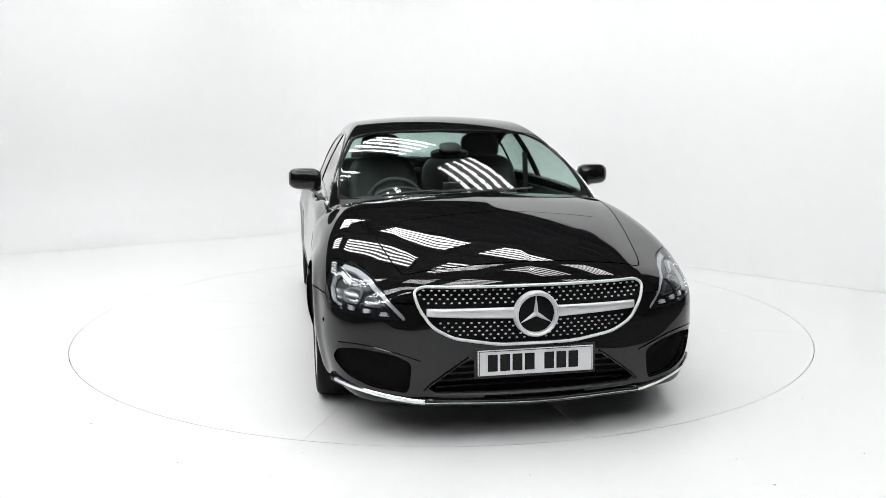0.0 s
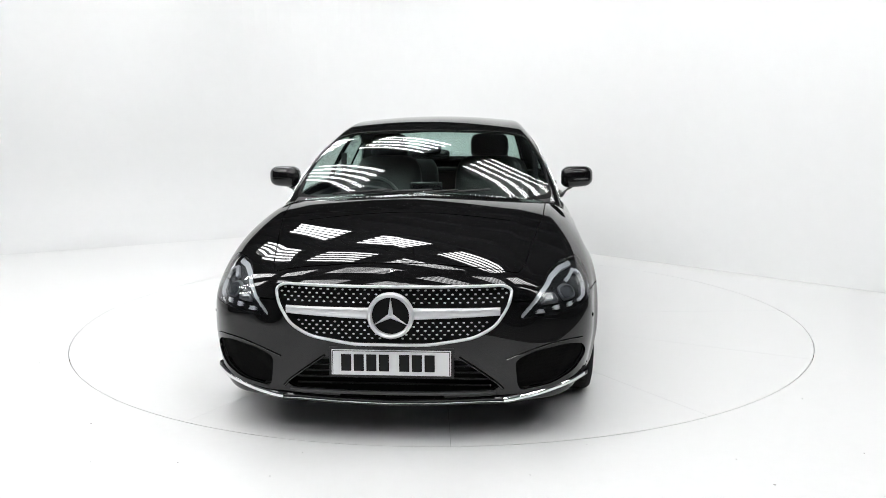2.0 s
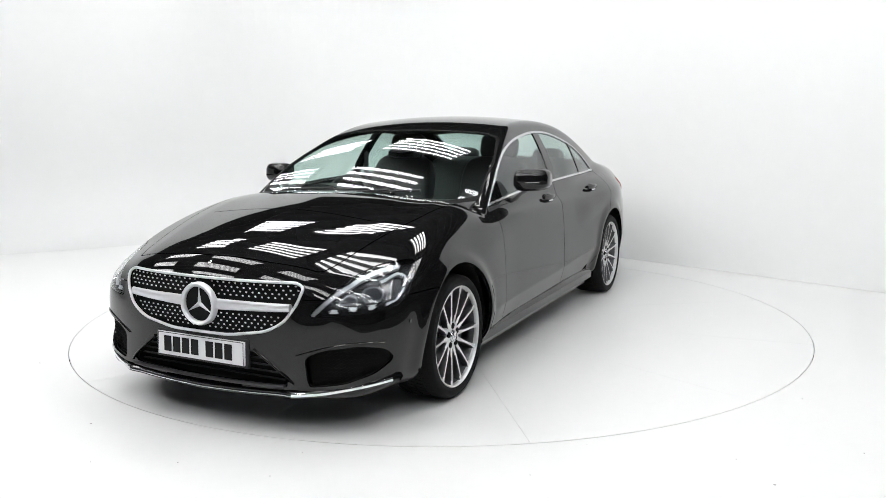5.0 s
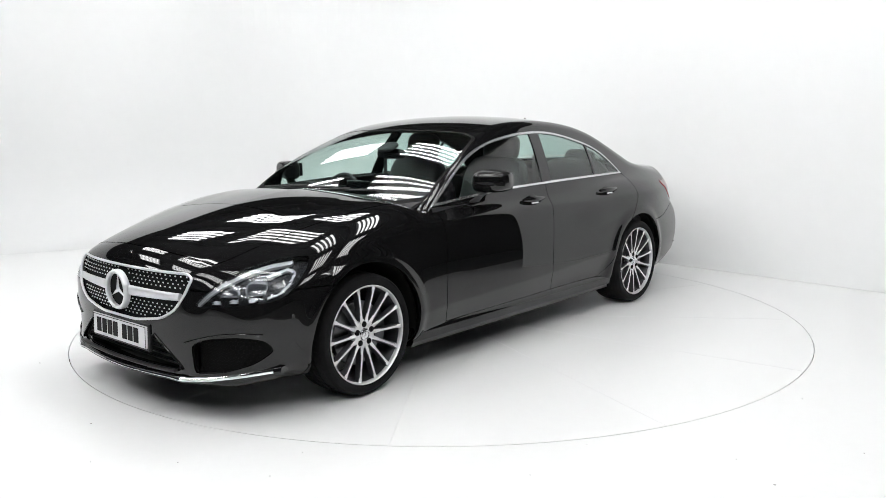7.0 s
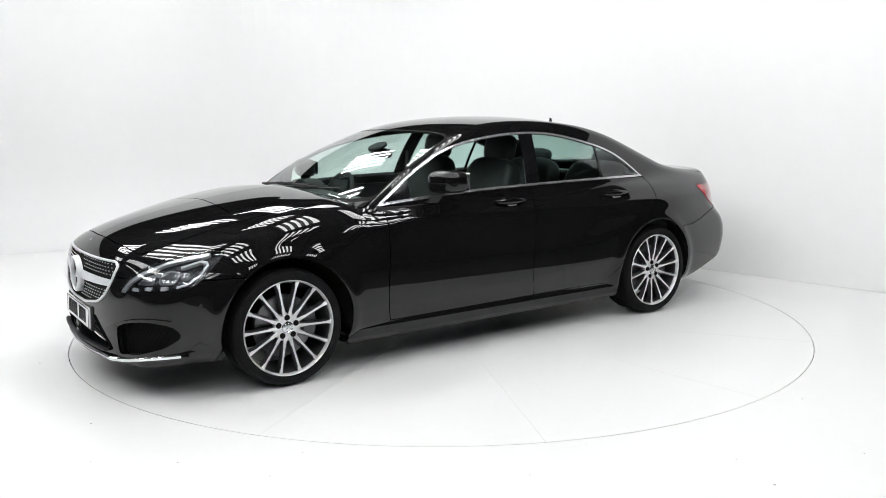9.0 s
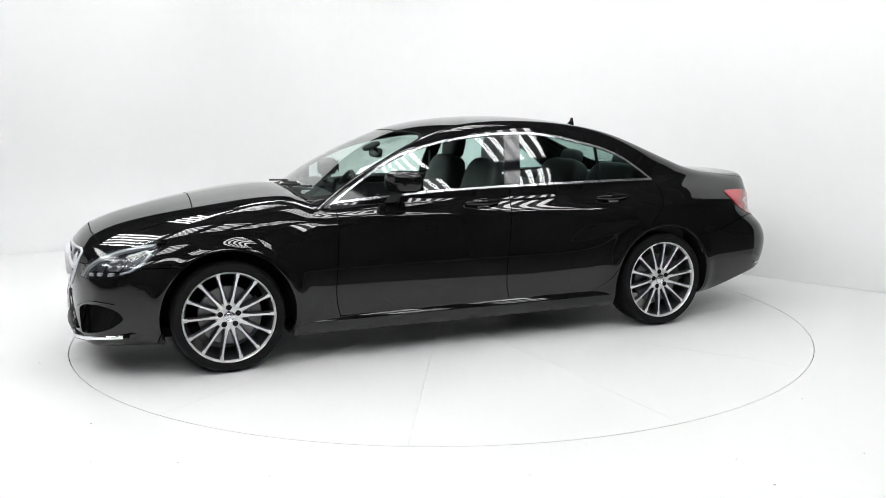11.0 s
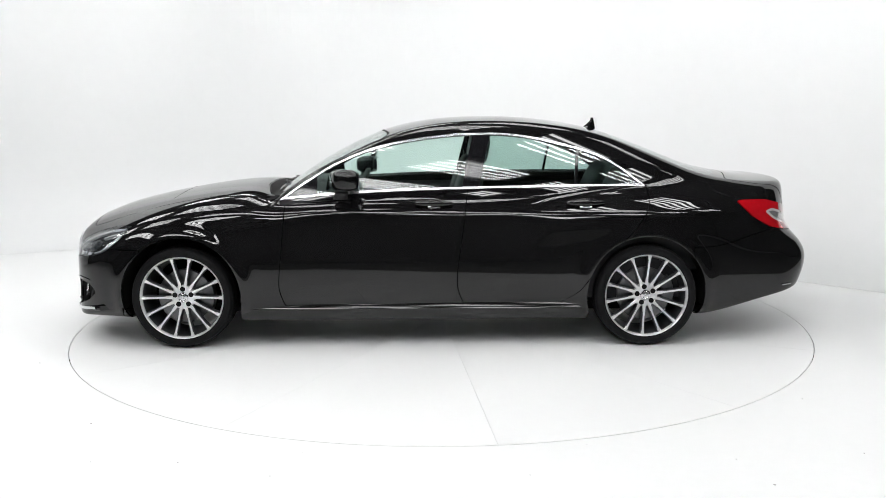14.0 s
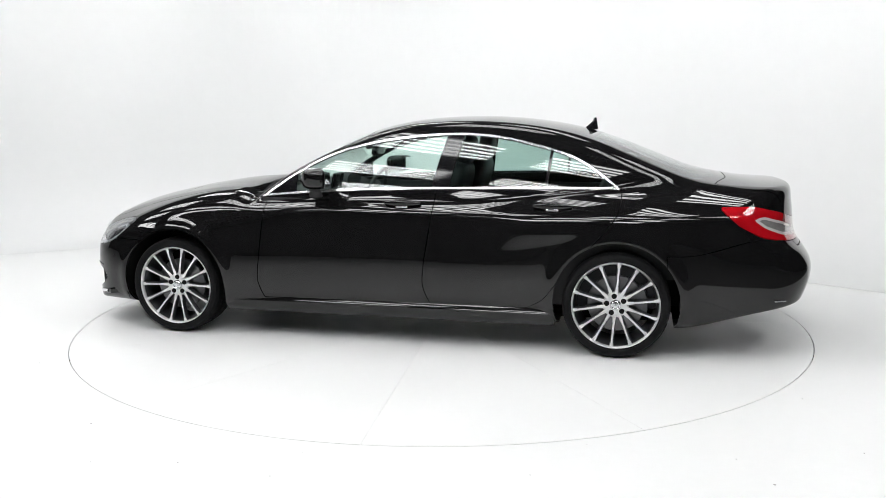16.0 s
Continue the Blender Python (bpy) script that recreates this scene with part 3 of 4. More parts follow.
def car_skin(car):
    V, F = skin_mesh()
    gap = lambda f: [lambda p: f(p) - GAP, lambda p: f(p) + GAP]
    cuts = [f_arch_f, f_arch_r, f_dlo, lambda p: f_dlo(p) + 0.0115, f_screen, f_glass, f_back, lambda p: f_back(p) + 0.03,
            *gap(f_hood_top), *gap(f_door_f), *gap(f_door_r), f_lamp, lambda p: f_lamp(p) - GAP, f_brow, f_bulb, lambda p: f_bulb(p) + 0.009, f_cells, f_tail, lambda p: f_tail(p) - GAP, f_pale, lambda p: f_pale(p) + 0.014, f_grille, f_intake, f_mouth,
            *gap(f_boot), *gap(f_front), *gap(f_rear)]
    # glass divisions
    pillar = lambda p: np.abs(p[..., 0] - (door_b(p[..., 2]) - 0.02)) - 0.055
    divider = lambda p: np.abs(p[..., 0] + 1.005 + 0.12 * (p[..., 2] - 1.0)) - 0.009
    sail = lambda p: 0.60 - p[..., 0]
    for f in cuts + [pillar, divider, sail]:
        V, F = cut(V, F, f)
    C = V[F].mean(1)
    C[:, 1] = np.maximum(C[:, 1], 1e-6)
    val = lambda f: f(C)
    free = (val(f_arch_f) > 0) & (val(f_arch_r) > 0) & (C[:, 2] > 0.175) & ~((np.abs(C[:, 0]) < 1.02) & (C[:, 2] < 0.245))
    made = {}

    def take(name, inside, mat, **kw):
        nonlocal free
        m = free & inside
        free = free & ~inside
        if m.any():
            made[name] = panel(kw.pop("part_name", name), V, F, m, mat, kw.pop("parent", car), **kw)
        return m
    dlo = val(f_dlo) < 0
    rim_dlo = dlo & (val(f_dlo) > -0.0115)
    shell = free & ~dlo & (val(f_screen) > 0) & (val(f_back) > 0) & (val(f_grille) > 0) & (val(f_intake) > 0) & (val(f_mouth) > 0) & (val(f_lamp) > 0) & (val(f_tail) > 0)
    panel("inner_shell", V, F, shell, MATT, car, (0,), lift=-0.016, depth=0.003, label="dark inner body shell")
    inner = dlo & ~rim_dlo
    for key in (f_grille, f_intake, f_mouth):
        free &= ~(val(key) < 0)
    # doors first, so that their glass and trim hang on them
    lamp = val(f_lamp)
    free &= ~((lamp >= 0) & (lamp < GAP))
    tl = val(f_tail)
    free &= ~((tl >= 0) & (tl < GAP))
    on = lamp < 0
    brow, bulb, cells = val(f_brow) < 0, val(f_bulb) < 0, val(f_cells) < 0
    core = bulb & (val(f_bulb) < -0.009)
    inside = [("lamp_bowl", on & ~brow & ~bulb & ~cells, LAMP_GREY, -0.030, "dark grey headlamp interior"), ("light_strip", on & brow, FROST, -0.014, "frosted white light strip"), ("projector_ring", on & bulb & ~core & ~brow, ALLOY_DARK, -0.022, "grey projector surround"),
              ("projector", on & core & ~brow, SMOKE, -0.018, "dark glassy projector lens"), ("led_cell", on & cells & ~brow & ~bulb, STUD, -0.020, "small silver light cells")]
    bits = [panel(n, V, F, m & free, mt, car, lift=l, depth=0.02, label=lb) for n, m, mt, l, lb in inside if (m & free).any()]
    take("headlamp", on, LENS, label="clear headlamp lens", depth=0.03)
    for group in bits:
        for k in (0, 1):
            group[k].parent = made["headlamp"][k]
    pale = (tl < 0) & (val(f_pale) < 0)
    core_t = pale & (val(f_pale) < -0.014)
    tail_bits = [panel("tail_insert", V, F, free & pale & ~core_t, SILVER_LENS, car, lift=0.004, depth=0.008, label="pale frosted tail lamp loop"), panel("tail_core", V, F, free & core_t, SMOKE_RED, car, lift=0.002, depth=0.006, label="clear grey tail lamp core")]
    free = free & ~pale
    take("tail_lamp", tl < 0, RED, label="red tail lamp with a pale clear insert", lift=0.004)
    for group in tail_bits:
        for k in (0, 1):
            group[k].parent = made["tail_lamp"][k]
    for f in (f_hood_top, f_door_f, f_door_r, f_boot, f_front, f_rear):
        free &= ~(np.abs(val(f)) < GAP) | dlo
    take("front_door", ~dlo & (val(f_door_f) < 0), PAINT, label="glossy black front door")
    take("rear_door", ~dlo & (val(f_door_r) < 0), PAINT, label="glossy black rear door")
    take("window_trim", rim_dlo, BRIGHT, label="bright chrome window surround", lift=0.004)
    take("pillar_trim", inner & ((val(pillar) < 0)), GLOSS, label="gloss black centre pillar trim", lift=0.002)
    take("divider", inner & (val(divider) < 0), GLOSS, label="gloss black quarter window bar", lift=0.001)
    sa = inner & (val(sail) < 0)
    take("sail", sa, GLOSS, label="gloss black mirror triangle")
    bx = C[:, 0] - door_b(C[:, 2])
    take("front_window", inner & (bx > 0), CLEAR, label="clear tinted front side window", depth=0.004, lift=-0.003)
    take("quarter_window", inner & (C[:, 0] < -1.005 - 0.12 * (C[:, 2] - 1.0)), TINTED, label="tinted quarter window", depth=0.004, lift=-0.003)
    take("rear_window", inner, TINTED, label="tinted rear side window", depth=0.004, lift=-0.003)
    sc = np.where(C[:, 2] > 0.85, val(f_screen), 1)
    take("windscreen", np.where(C[:, 2] > 0.85, val(f_glass), 1) < 0, SCREEN, sides=(0,), label="clear windscreen", depth=0.004)
    take("windscreen_frame", sc < 0, MATT, sides=(0,), label="black windscreen border")
    bk = np.where(C[:, 2] > 0.85, val(f_back), 1)
    take("rear_screen", bk < -0.03, TINTED, sides=(0,), label="tinted rear window", depth=0.004)
    take("rear_screen_frame", bk < 0, GLOSS, sides=(0,))
    take("bonnet", val(f_hood_top) < 0, PAINT, sides=(0,), label="glossy black bonnet")
    take("boot_lid", val(f_boot) < 0, PAINT, sides=(0,), label="glossy black boot lid")
    take("front_bumper", val(f_front) < 0, PAINT, sides=(0,), label="glossy black sculpted front bumper")
    take("rear_bumper", val(f_rear) < 0, PAINT, sides=(0,), label="glossy black rear bumper")
    take("roof", C[:, 2] > 1.0, PAINT, sides=(0,), label="glossy black roof and pillars")
    take("front_wing", C[:, 0] > 0.2, PAINT, label="glossy black front wing")
    take("rear_quarter", C[:, 0] < -0.6, PAINT, label="glossy black rear quarter panel")
    take("sill", C[:, 0] < 9, PAINT, label="glossy black sill")
    return made


def y_on_skin(x, z, back=0.0):
    """Half width of the skin at a place on the side."""
    lo, hi = 0.3, 1.2
    for _ in range(18):
        m = (lo + hi) / 2
        lo, hi = (m, hi) if skin(np.array([[x, m, z]]))[0] < 0 else (lo, m)
    return lo - back


def x_on_skin(y, z, front=True):
    lo, hi = 1.2, 2.6
    for _ in range(18):
        m = (lo + hi) / 2
        lo, hi = (m, hi) if skin(np.array([[m if front else -m, y, z]]))[0] < 0 else (lo, m)
    return lo if front else -lo


# ---- wheels ----
def wheel_mesh(car):
    """One alloy wheel with its tyre; its axis is y and its face looks to +y."""
    lip = lathe([(0.255, 0.018), (0.2605, 0.012), (0.2615, 0.004), (0.260, -0.006), (0.252, -0.012), (0.246, -0.010), (0.247, 0.002), (0.249, 0.012), (0.255, 0.018)], 96)
    wheel = part("wheel", lip, ALLOY, car, "multi-spoke machined alloy wheel", smooth=True)
    part("tyre", lathe([(0.256, 0.012), (0.266, 0.021), (0.283, 0.024), (0.300, 0.019), (0.310, 0.006), (0.3135, -0.012), (0.3142, -0.035), (0.3145, -0.10), (0.3142, -0.17), (0.313, -0.20), (0.305, -0.222), (0.280, -0.232), (0.262, -0.226), (0.250, -0.21)], 96), RUBBER, wheel, "black low-profile tyre", smooth=True)
    tread = bmesh.new()
    for row, (y0, y1, r0, r1) in enumerate(((-0.002, -0.046, 0.3125, 0.3173), (-0.056, -0.094, 0.3176, 0.3179), (-0.104, -0.142, 0.3179, 0.3176), (-0.152, -0.200, 0.3174, 0.3135))):
        for i in range(64):
            a0 = 2 * math.pi * (i + 0.5 * (row % 2)) / 64
            a1 = a0 + 2 * math.pi * 0.84 / 64
            lean = 0.022 if row in (0, 3) else 0.035
            q = [tread.verts.new((r * math.cos(a), y, r * math.sin(a))) for r, y, a in ((r0, y0, a0), (r0, y0, a1), (r1, y1, a1 + lean), (r1, y1, a0 + lean), (r0 - 0.007, y0, a0), (r0 - 0.007, y0, a1), (r1 - 0.007, y1, a1 + lean), (r1 - 0.007, y1, a0 + lean))]
            for f in ((0, 1, 2, 3), (0, 4, 5, 1), (1, 5, 6, 2), (2, 6, 7, 3), (3, 7, 4, 0)):
                tread.faces.new([q[k] for k in f])
    bmesh.ops.recalc_face_normals(tread, faces=tread.faces)
    tagged(part("tread", tread, RUBBER, wheel, "black tyre tread blocks"), kind="stuff")
    for i in range(14):
        a = 2 * math.pi * (i + 0.5) / 14
        bm = bmesh.new()
        n = 9
        rows = []
        for k in range(n):
            t = k / (n - 1)
            r = 0.060 + (0.249 - 0.060) * t
            face = -0.018 + 0.006 * math.sin(t * math.pi) + 0.022 * t ** 2
            wd = 0.0060 + 0.0022 * t + (0.006 * (1 - t) ** 4) + (0.004 * max(t - 0.85, 0) / 0.15)
            rows.append([bm.verts.new((x, y, r)) for x, y in ((-wd, face), (-wd * 0.75, face + 0.003), (wd * 0.75, face + 0.003), (wd, face), (wd * 1.5, face - 0.03), (-wd * 1.5, face - 0.03))])
        for k in range(n - 1):
            for j in range(6):
                bm.faces.new((rows[k][j], rows[k][(j + 1) % 6], rows[k + 1][(j + 1) % 6], rows[k + 1][j]))
        bmesh.ops.recalc_face_normals(bm, faces=bm.faces)
        bmesh.ops.transform(bm, matrix=pose(0, 0, 0, 0, math.degrees(a), 0), verts=bm.verts)
        ob = part("spoke", bm, ALLOY, wheel, "bright machined spoke")
        ob.data.materials.append(ALLOY_DARK)
        for p in ob.data.polygons:
            p.material_index = 0 if p.normal.y > 0.6 else 1
    part("barrel", lathe([(0.2475, -0.004), (0.241, -0.02), (0.233, -0.06), (0.226, -0.20), (0.252, -0.215), (0.252, -0.205), (0.240, -0.06), (0.250, -0.01)], 64), ALLOY_DARK, wheel, "dark grey rim barrel", smooth=True)
    part("hub", lathe([(0.0, -0.012), (0.028, -0.012), (0.034, -0.016), (0.058, -0.015), (0.074, -0.020), (0.078, -0.03), (0.07, -0.06), (0.0, -0.06)], 48), ALLOY, wheel, "bright wheel hub", smooth=True)
    part("centre_cap", lathe([(0.0, -0.002), (0.022, -0.003), (0.030, -0.006), (0.033, -0.012), (0.033, -0.02)], 32), SATIN, wheel, "satin silver centre cap", smooth=True)
    part("cap_emblem", join(lathe([(0.020, -0.002), (0.0225, -0.0005), (0.025, -0.002), (0.0225, -0.004)], 32), *[star_arm(0.018, 0.0030, 0.001, k) for k in range(3)]), CHROME, wheel)
    # raised discs on the hub; their black stands in for shaded bolt holes
    for i in range(5):
        a = 2 * math.pi * i / 5 + 0.3
        bm = lathe([(0.0, -0.0115), (0.007, -0.0115), (0.009, -0.0125), (0.0150, -0.0115), (0.0160, -0.0135), (0.0160, -0.018)], 14)
        bmesh.ops.translate(bm, vec=(0.052 * math.cos(a), 0, 0.052 * math.sin(a)), verts=bm.verts)
        part("bolt_hole_shade", bm, MATT, wheel, "raised matt black disc for the shade in a bolt hole", smooth=True)
    part("brake_disc", lathe([(0.06, -0.062), (0.09, -0.064), (0.165, -0.064), (0.168, -0.067), (0.168, -0.092), (0.06, -0.092)], 64), DISC, wheel, "steel brake disc", smooth=True)
    cal = bmesh.new()
    rows = []
    for k in range(10):
        a = radians(150 + 60 * k / 9)
        rows.append([cal.verts.new((r * math.cos(a), y, r * math.sin(a))) for r, y in ((0.115, -0.05), (0.182, -0.05), (0.188, -0.06), (0.188, -0.11), (0.115, -0.11))])
    for k in range(9):
        for j in range(5):
            cal.faces.new((rows[k][j], rows[k][(j + 1) % 5], rows[k + 1][(j + 1) % 5], rows[k + 1][j]))
    cal.faces.new(rows[0])
    cal.faces.new(rows[-1][::-1])
    bmesh.ops.recalc_face_normals(cal, faces=cal.faces)
    part("caliper", cal, ALLOY_DARK, wheel, "grey brake caliper")
    return wheel


def star_arm(length, width, depth, k):
    """One pointed, ridged arm in the xz plane, ridge towards +y."""
    bm = bmesh.new()
    a, b, c = bm.verts.new((-width, 0, 0)), bm.verts.new((width, 0, 0)), bm.verts.new((0, depth, 0))
    d, e = bm.verts.new((0, 0, length)), bm.verts.new((0, 0, -width * 0.6))
    for f in ((a, c, d), (c, b, d), (a, e, c), (e, b, c)):
        bm.faces.new(f)
    bmesh.ops.recalc_face_normals(bm, faces=bm.faces)
    bmesh.ops.transform(bm, matrix=pose(0, 0, 0, 0, 120 * k, 0), verts=bm.verts)
    return bm


# ---- the rest of the car ----
def wheels(car):
    w = wheel_mesh(car)
    w.matrix_basis = pose(AXLE_F, 0.905, HUB_Z)
    for at in (pose(AXLE_R, 0.915, HUB_Z, 0, 9, 0), pose(AXLE_F, -0.905, HUB_Z, 0, 0, 180), pose(AXLE_R, -0.915, HUB_Z, 0, 0, 180)):
        copy_thing(w, at)
    for s in (1, -1):
        for c in (AXLE_F, AXLE_R):
            bm = bmesh.new()
            n = 28
            rows = []
            for k in range(n + 1):
                a = radians(-12 + 204 * k / n)
                rows.append([bm.verts.new((c + 0.385 * math.cos(a), s * y, HUB_Z + 0.385 * math.sin(a))) for y in (0.52, 0.90)])
            hub = bm.verts.new((c, s * 0.52, HUB_Z))
            for k in range(n):
                bm.faces.new((rows[k][0], rows[k][1], rows[k + 1][1], rows[k + 1][0]))
                bm.faces.new((rows[k][0], rows[k + 1][0], hub))
            part("wheel_liner", bm, MATT, car, "black wheel arch liner", smooth=True)


def mirror_swept(fn, n, m):
    """A closed grid surface from fn(u, v), u closed, with capped ends."""
    bm = bmesh.new()
    rows = [[bm.verts.new(fn(i / n, j / m)) for i in range(n)] for j in range(m + 1)]
    for j in range(m):
        for i in range(n):
            bm.faces.new((rows[j][i], rows[j][(i + 1) % n], rows[j + 1][(i + 1) % n], rows[j + 1][i]))
    bm.faces.new(rows[0][::-1])
    bm.faces.new(rows[-1])
    bmesh.ops.recalc_face_normals(bm, faces=bm.faces)
    return bm


def door_mirror(car, s):
    """Rounded shell on a stalk."""
    def shell(u, v):
        a = 2 * math.pi * u
        y = 0.84 + 0.195 * v
        e = 1 - abs(2 * v - 1) ** 5 * 0.42
        ca, sa = math.cos(a), math.sin(a)
        sx, sz = math.copysign(abs(ca) ** 0.6, ca), math.copysign(abs(sa) ** 0.6, sa)
        return (0.435 - 0.055 * v + sx * 0.085 * e * (1.08 if ca > 0 else 0.8), s * y, 1.036 + 0.006 * v + sz * (0.072 if sa > 0 else 0.066) * e * (1 - 0.08 * v))
    body = part("door_mirror", mirror_swept(shell, 40, 16), PAINT, car, "glossy black door mirror", smooth=True, angle=50)
    part("mirror_glass", box((0.004, 0.15, 0.098), (0.333, s * 0.94, 1.042), (0, 0, s * 9), 0.001), MIRROR, body, "silvered mirror glass")
    part("indicator", box((0.012, 0.13, 0.012), (0.494, s * 0.94, 1.028), (0, 0, s * 12), 0.004), GLOSS, body, "smoked indicator strip")

    def stalk(u, v):
        a = 2 * math.pi * u
        return (0.455 - 0.02 * v + 0.045 * (1 - 0.2 * v) * math.cos(a), s * (0.82 + 0.09 * v + 0.03 * math.sin(a) * (1 - v)), 0.915 + 0.075 * v + 0.02 * math.sin(a) * v)
    part("stalk", mirror_swept(stalk, 20, 6), PLASTIC, body, "black plastic mirror foot", smooth=True)


def door_handle(car, door, s, x):
    y = y_on_skin(x, 0.885)
    h = mirror_swept(lambda u, v: (x + 0.115 - 0.23 * v, s * (y + 0.012 + 0.016 * math.sin(math.pi * v) + 0.010 * math.cos(2 * math.pi * u)), 0.892 + 0.018 * math.sin(2 * math.pi * u) * (0.5 + 0.5 * math.sin(math.pi * v) ** 0.5)), 16, 14)
    part("door_handle", h, PAINT, door, "glossy black door handle", smooth=True)
    part("handle_blade", box((0.075, 0.006, 0.011), (x - 0.0, s * (y + 0.024), 0.869), (0, 0, 0), 0.003), CHROME, door, "chrome handle blade")
    cup = bmesh.new()
    bmesh.ops.create_uvsphere(cup, u_segments=24, v_segments=10, radius=1)
    bmesh.ops.transform(cup, matrix=Matrix.Translation((x, s * (y - 0.002), 0.884)) @ Matrix.Diagonal((0.085, 0.006, 0.034, 1)), verts=cup.verts)
    part("handle_cup", cup, GLOSS, door, "gloss black handle recess", smooth=True)


def front_face(car):
    # grille
    back = bmesh.new()
    pts = rounded(GRILLE, 0.035)
    half = [p for p in pts if p[0] > 0.0]
    loop = half + [(-y, z) for y, z in half[::-1]]
    full = []
    for (y0, z0), (y1, z1) in zip(loop, loop[1:] + loop[:1]):
        n = max(1, int(math.hypot(y1 - y0, z1 - z0) / 0.03))
        full += [(y0 + (y1 - y0) * k / n, z0 + (z1 - z0) * k / n) for k in range(n)]
    def edge(off):
        return [(x_on_skin(abs(y), z) + off, y, z) for y, z in full]
    vs = [back.verts.new((x - 0.035, y * 1.02, z)) for x, y, z in edge(0)]
    ctr = back.verts.new((2.235, 0, 0.57))
    for i in range(len(vs)):
        back.faces.new((vs[i], vs[(i + 1) % len(vs)], ctr))
    bmesh.ops.recalc_face_normals(back, faces=back.faces)
    grille = part("grille", back, MATT, car, "black grille with rows of silver studs")
    part("grille_frame", tube(edge(0.003), 0.0068, 10, closed=True), STUD, grille, "bright chrome grille surround", smooth=True, angle=60)
    inside = outline(full, lambda p: p[:, 0], lambda p: p[:, 1])
    studs = bmesh.new()
    for r in range(15):
        z = 0.452 + 0.0172 * r
        for k in range(-16, 17):
            y = 0.033 * (k + 0.5 * (r % 2))
            if inside(np.array([[y, z]]))[0] > -0.014 or abs(z - 0.580) < 0.030 or math.hypot(y, z - 0.572) < 0.108:
                continue
            x = x_on_skin(abs(y), z) - 0.012
            c = studs.verts.new((x + 0.006, y, z))
            vv = [studs.verts.new((x, y + 0.0062 * math.cos(t), z + 0.0042 * math.sin(t))) for t in np.linspace(0, 2 * math.pi, 8, endpoint=False)]
            for i in range(8):
                studs.faces.new((c, vv[i], vv[(i + 1) % 8]))
    bmesh.ops.recalc_face_normals(studs, faces=studs.faces)
    tagged(part("grille_studs", studs, STUD, grille, "rows of small silver studs"), kind="stuff")
    for s in (1, -1):
        def bar(u, v):
            y = 0.085 + 0.385 * v
            h = 0.026 - 0.008 * v
            a = 2 * math.pi * u
            return (x_on_skin(y, 0.575) - 0.008 + 0.012 * math.cos(a), s * y, 0.578 + 0.006 * v + h * math.copysign(abs(math.sin(a)) ** 0.7, math.sin(a)))
        part("grille_bar", mirror_swept(bar, 20, 12), STUD, grille, "satin silver grille bar", smooth=True, angle=70)
    m = pose(2.285, 0, 0.572, 0, 0, -90)
    ring = lathe([(0.081, -0.01), (0.082, 0.006), (0.089, 0.013), (0.096, 0.011), (0.101, 0.0), (0.101, -0.02), (0.081, -0.02)], 64)
    bmesh.ops.transform(ring, matrix=m, verts=ring.verts)
    part("emblem_ring", ring, STUD, grille, "large chrome emblem ring", smooth=True)
    disc = lathe([(0, -0.012), (0.086, -0.012), (0.086, -0.02), (0, -0.02)], 48)
    bmesh.ops.transform(disc, matrix=m, verts=disc.verts)
    part("emblem_disc", disc, MATT, grille, "gloss black emblem backing", smooth=True)
    arms = join(*[star_arm(0.088, 0.0115, 0.012, k) for k in range(3)])
    bmesh.ops.transform(arms, matrix=m @ pose(0, -0.010, 0), verts=arms.verts)
    part("emblem_star", arms, STUD, grille, "chrome three-armed emblem")
    # little badge on the bonnet edge
    bd = bmesh.new()
    bmesh.ops.create_uvsphere(bd, u_segments=20, v_segments=10, radius=1)
    bmesh.ops.transform(bd, matrix=Matrix.Translation((2.178, 0, 0.757)) @ pose(0, 0, 0, 0, 25, 0) @ Matrix.Diagonal((0.024, 0.024, 0.006, 1)), verts=bd.verts)
    part("bonnet_badge", bd, CHROME, car, "small round chrome bonnet badge", smooth=True)
    # intakes
    for s in (1, -1):
        bk = bmesh.new()
        ring_pts = rounded([(0.52, 0.365), (0.62, 0.41), (0.76, 0.425), (0.835, 0.41), (0.842, 0.34), (0.785, 0.28), (0.70, 0.235), (0.53, 0.22)], 0.03)
        vs = [bk.verts.new((x_on_skin(min(y, 0.80), z) - 0.06 - 0.5 * max(y - 0.78, 0), s * y, z)) for y, z in ring_pts]
        bk.faces.new(vs)
        intake = part("air_intake", bk, MATT, car, "dark mesh side air intake")
        net = bmesh.new()
        for r in range(9):
            for k in range(14):
                y, z = 0.56 + 0.021 * k + 0.0105 * (r % 2), 0.250 + 0.0185 * r
                p = np.array([[2.2, y, z]])
                if f_intake(p)[0] < -0.008 and y < 0.82:
                    x = x_on_skin(y, z) - 0.032
                    b = tube([(x, s * (y - 0.009), z), (x + 0.002, s * (y - 0.004), z + 0.0075), (x + 0.002, s * (y + 0.004), z + 0.0075), (x, s * (y + 0.009), z), (x + 0.002, s * (y + 0.004), z - 0.0075), (x + 0.002, s * (y - 0.004), z - 0.0075)], 0.0016, 4, closed=True)
                    me = bpy.data.meshes.new("tmp")
                    b.to_mesh(me)
                    b.free()
                    net.from_mesh(me)
                    bpy.data.meshes.remove(me)
        path = spline([0.50, 0.56, 0.64, 0.74, 0.83, 0.87], [0.372, 0.392, 0.415, 0.432, 0.428, 0.420])
        part("intake_brow", tube([(x_on_skin(y, float(path(y))) + 0.001, s * y, float(path(y))) for y in np.linspace(0.50, 0.84, 22)], 0.005, 8, 0.7), PAINT, intake, "glossy black edge over the intake", smooth=True)
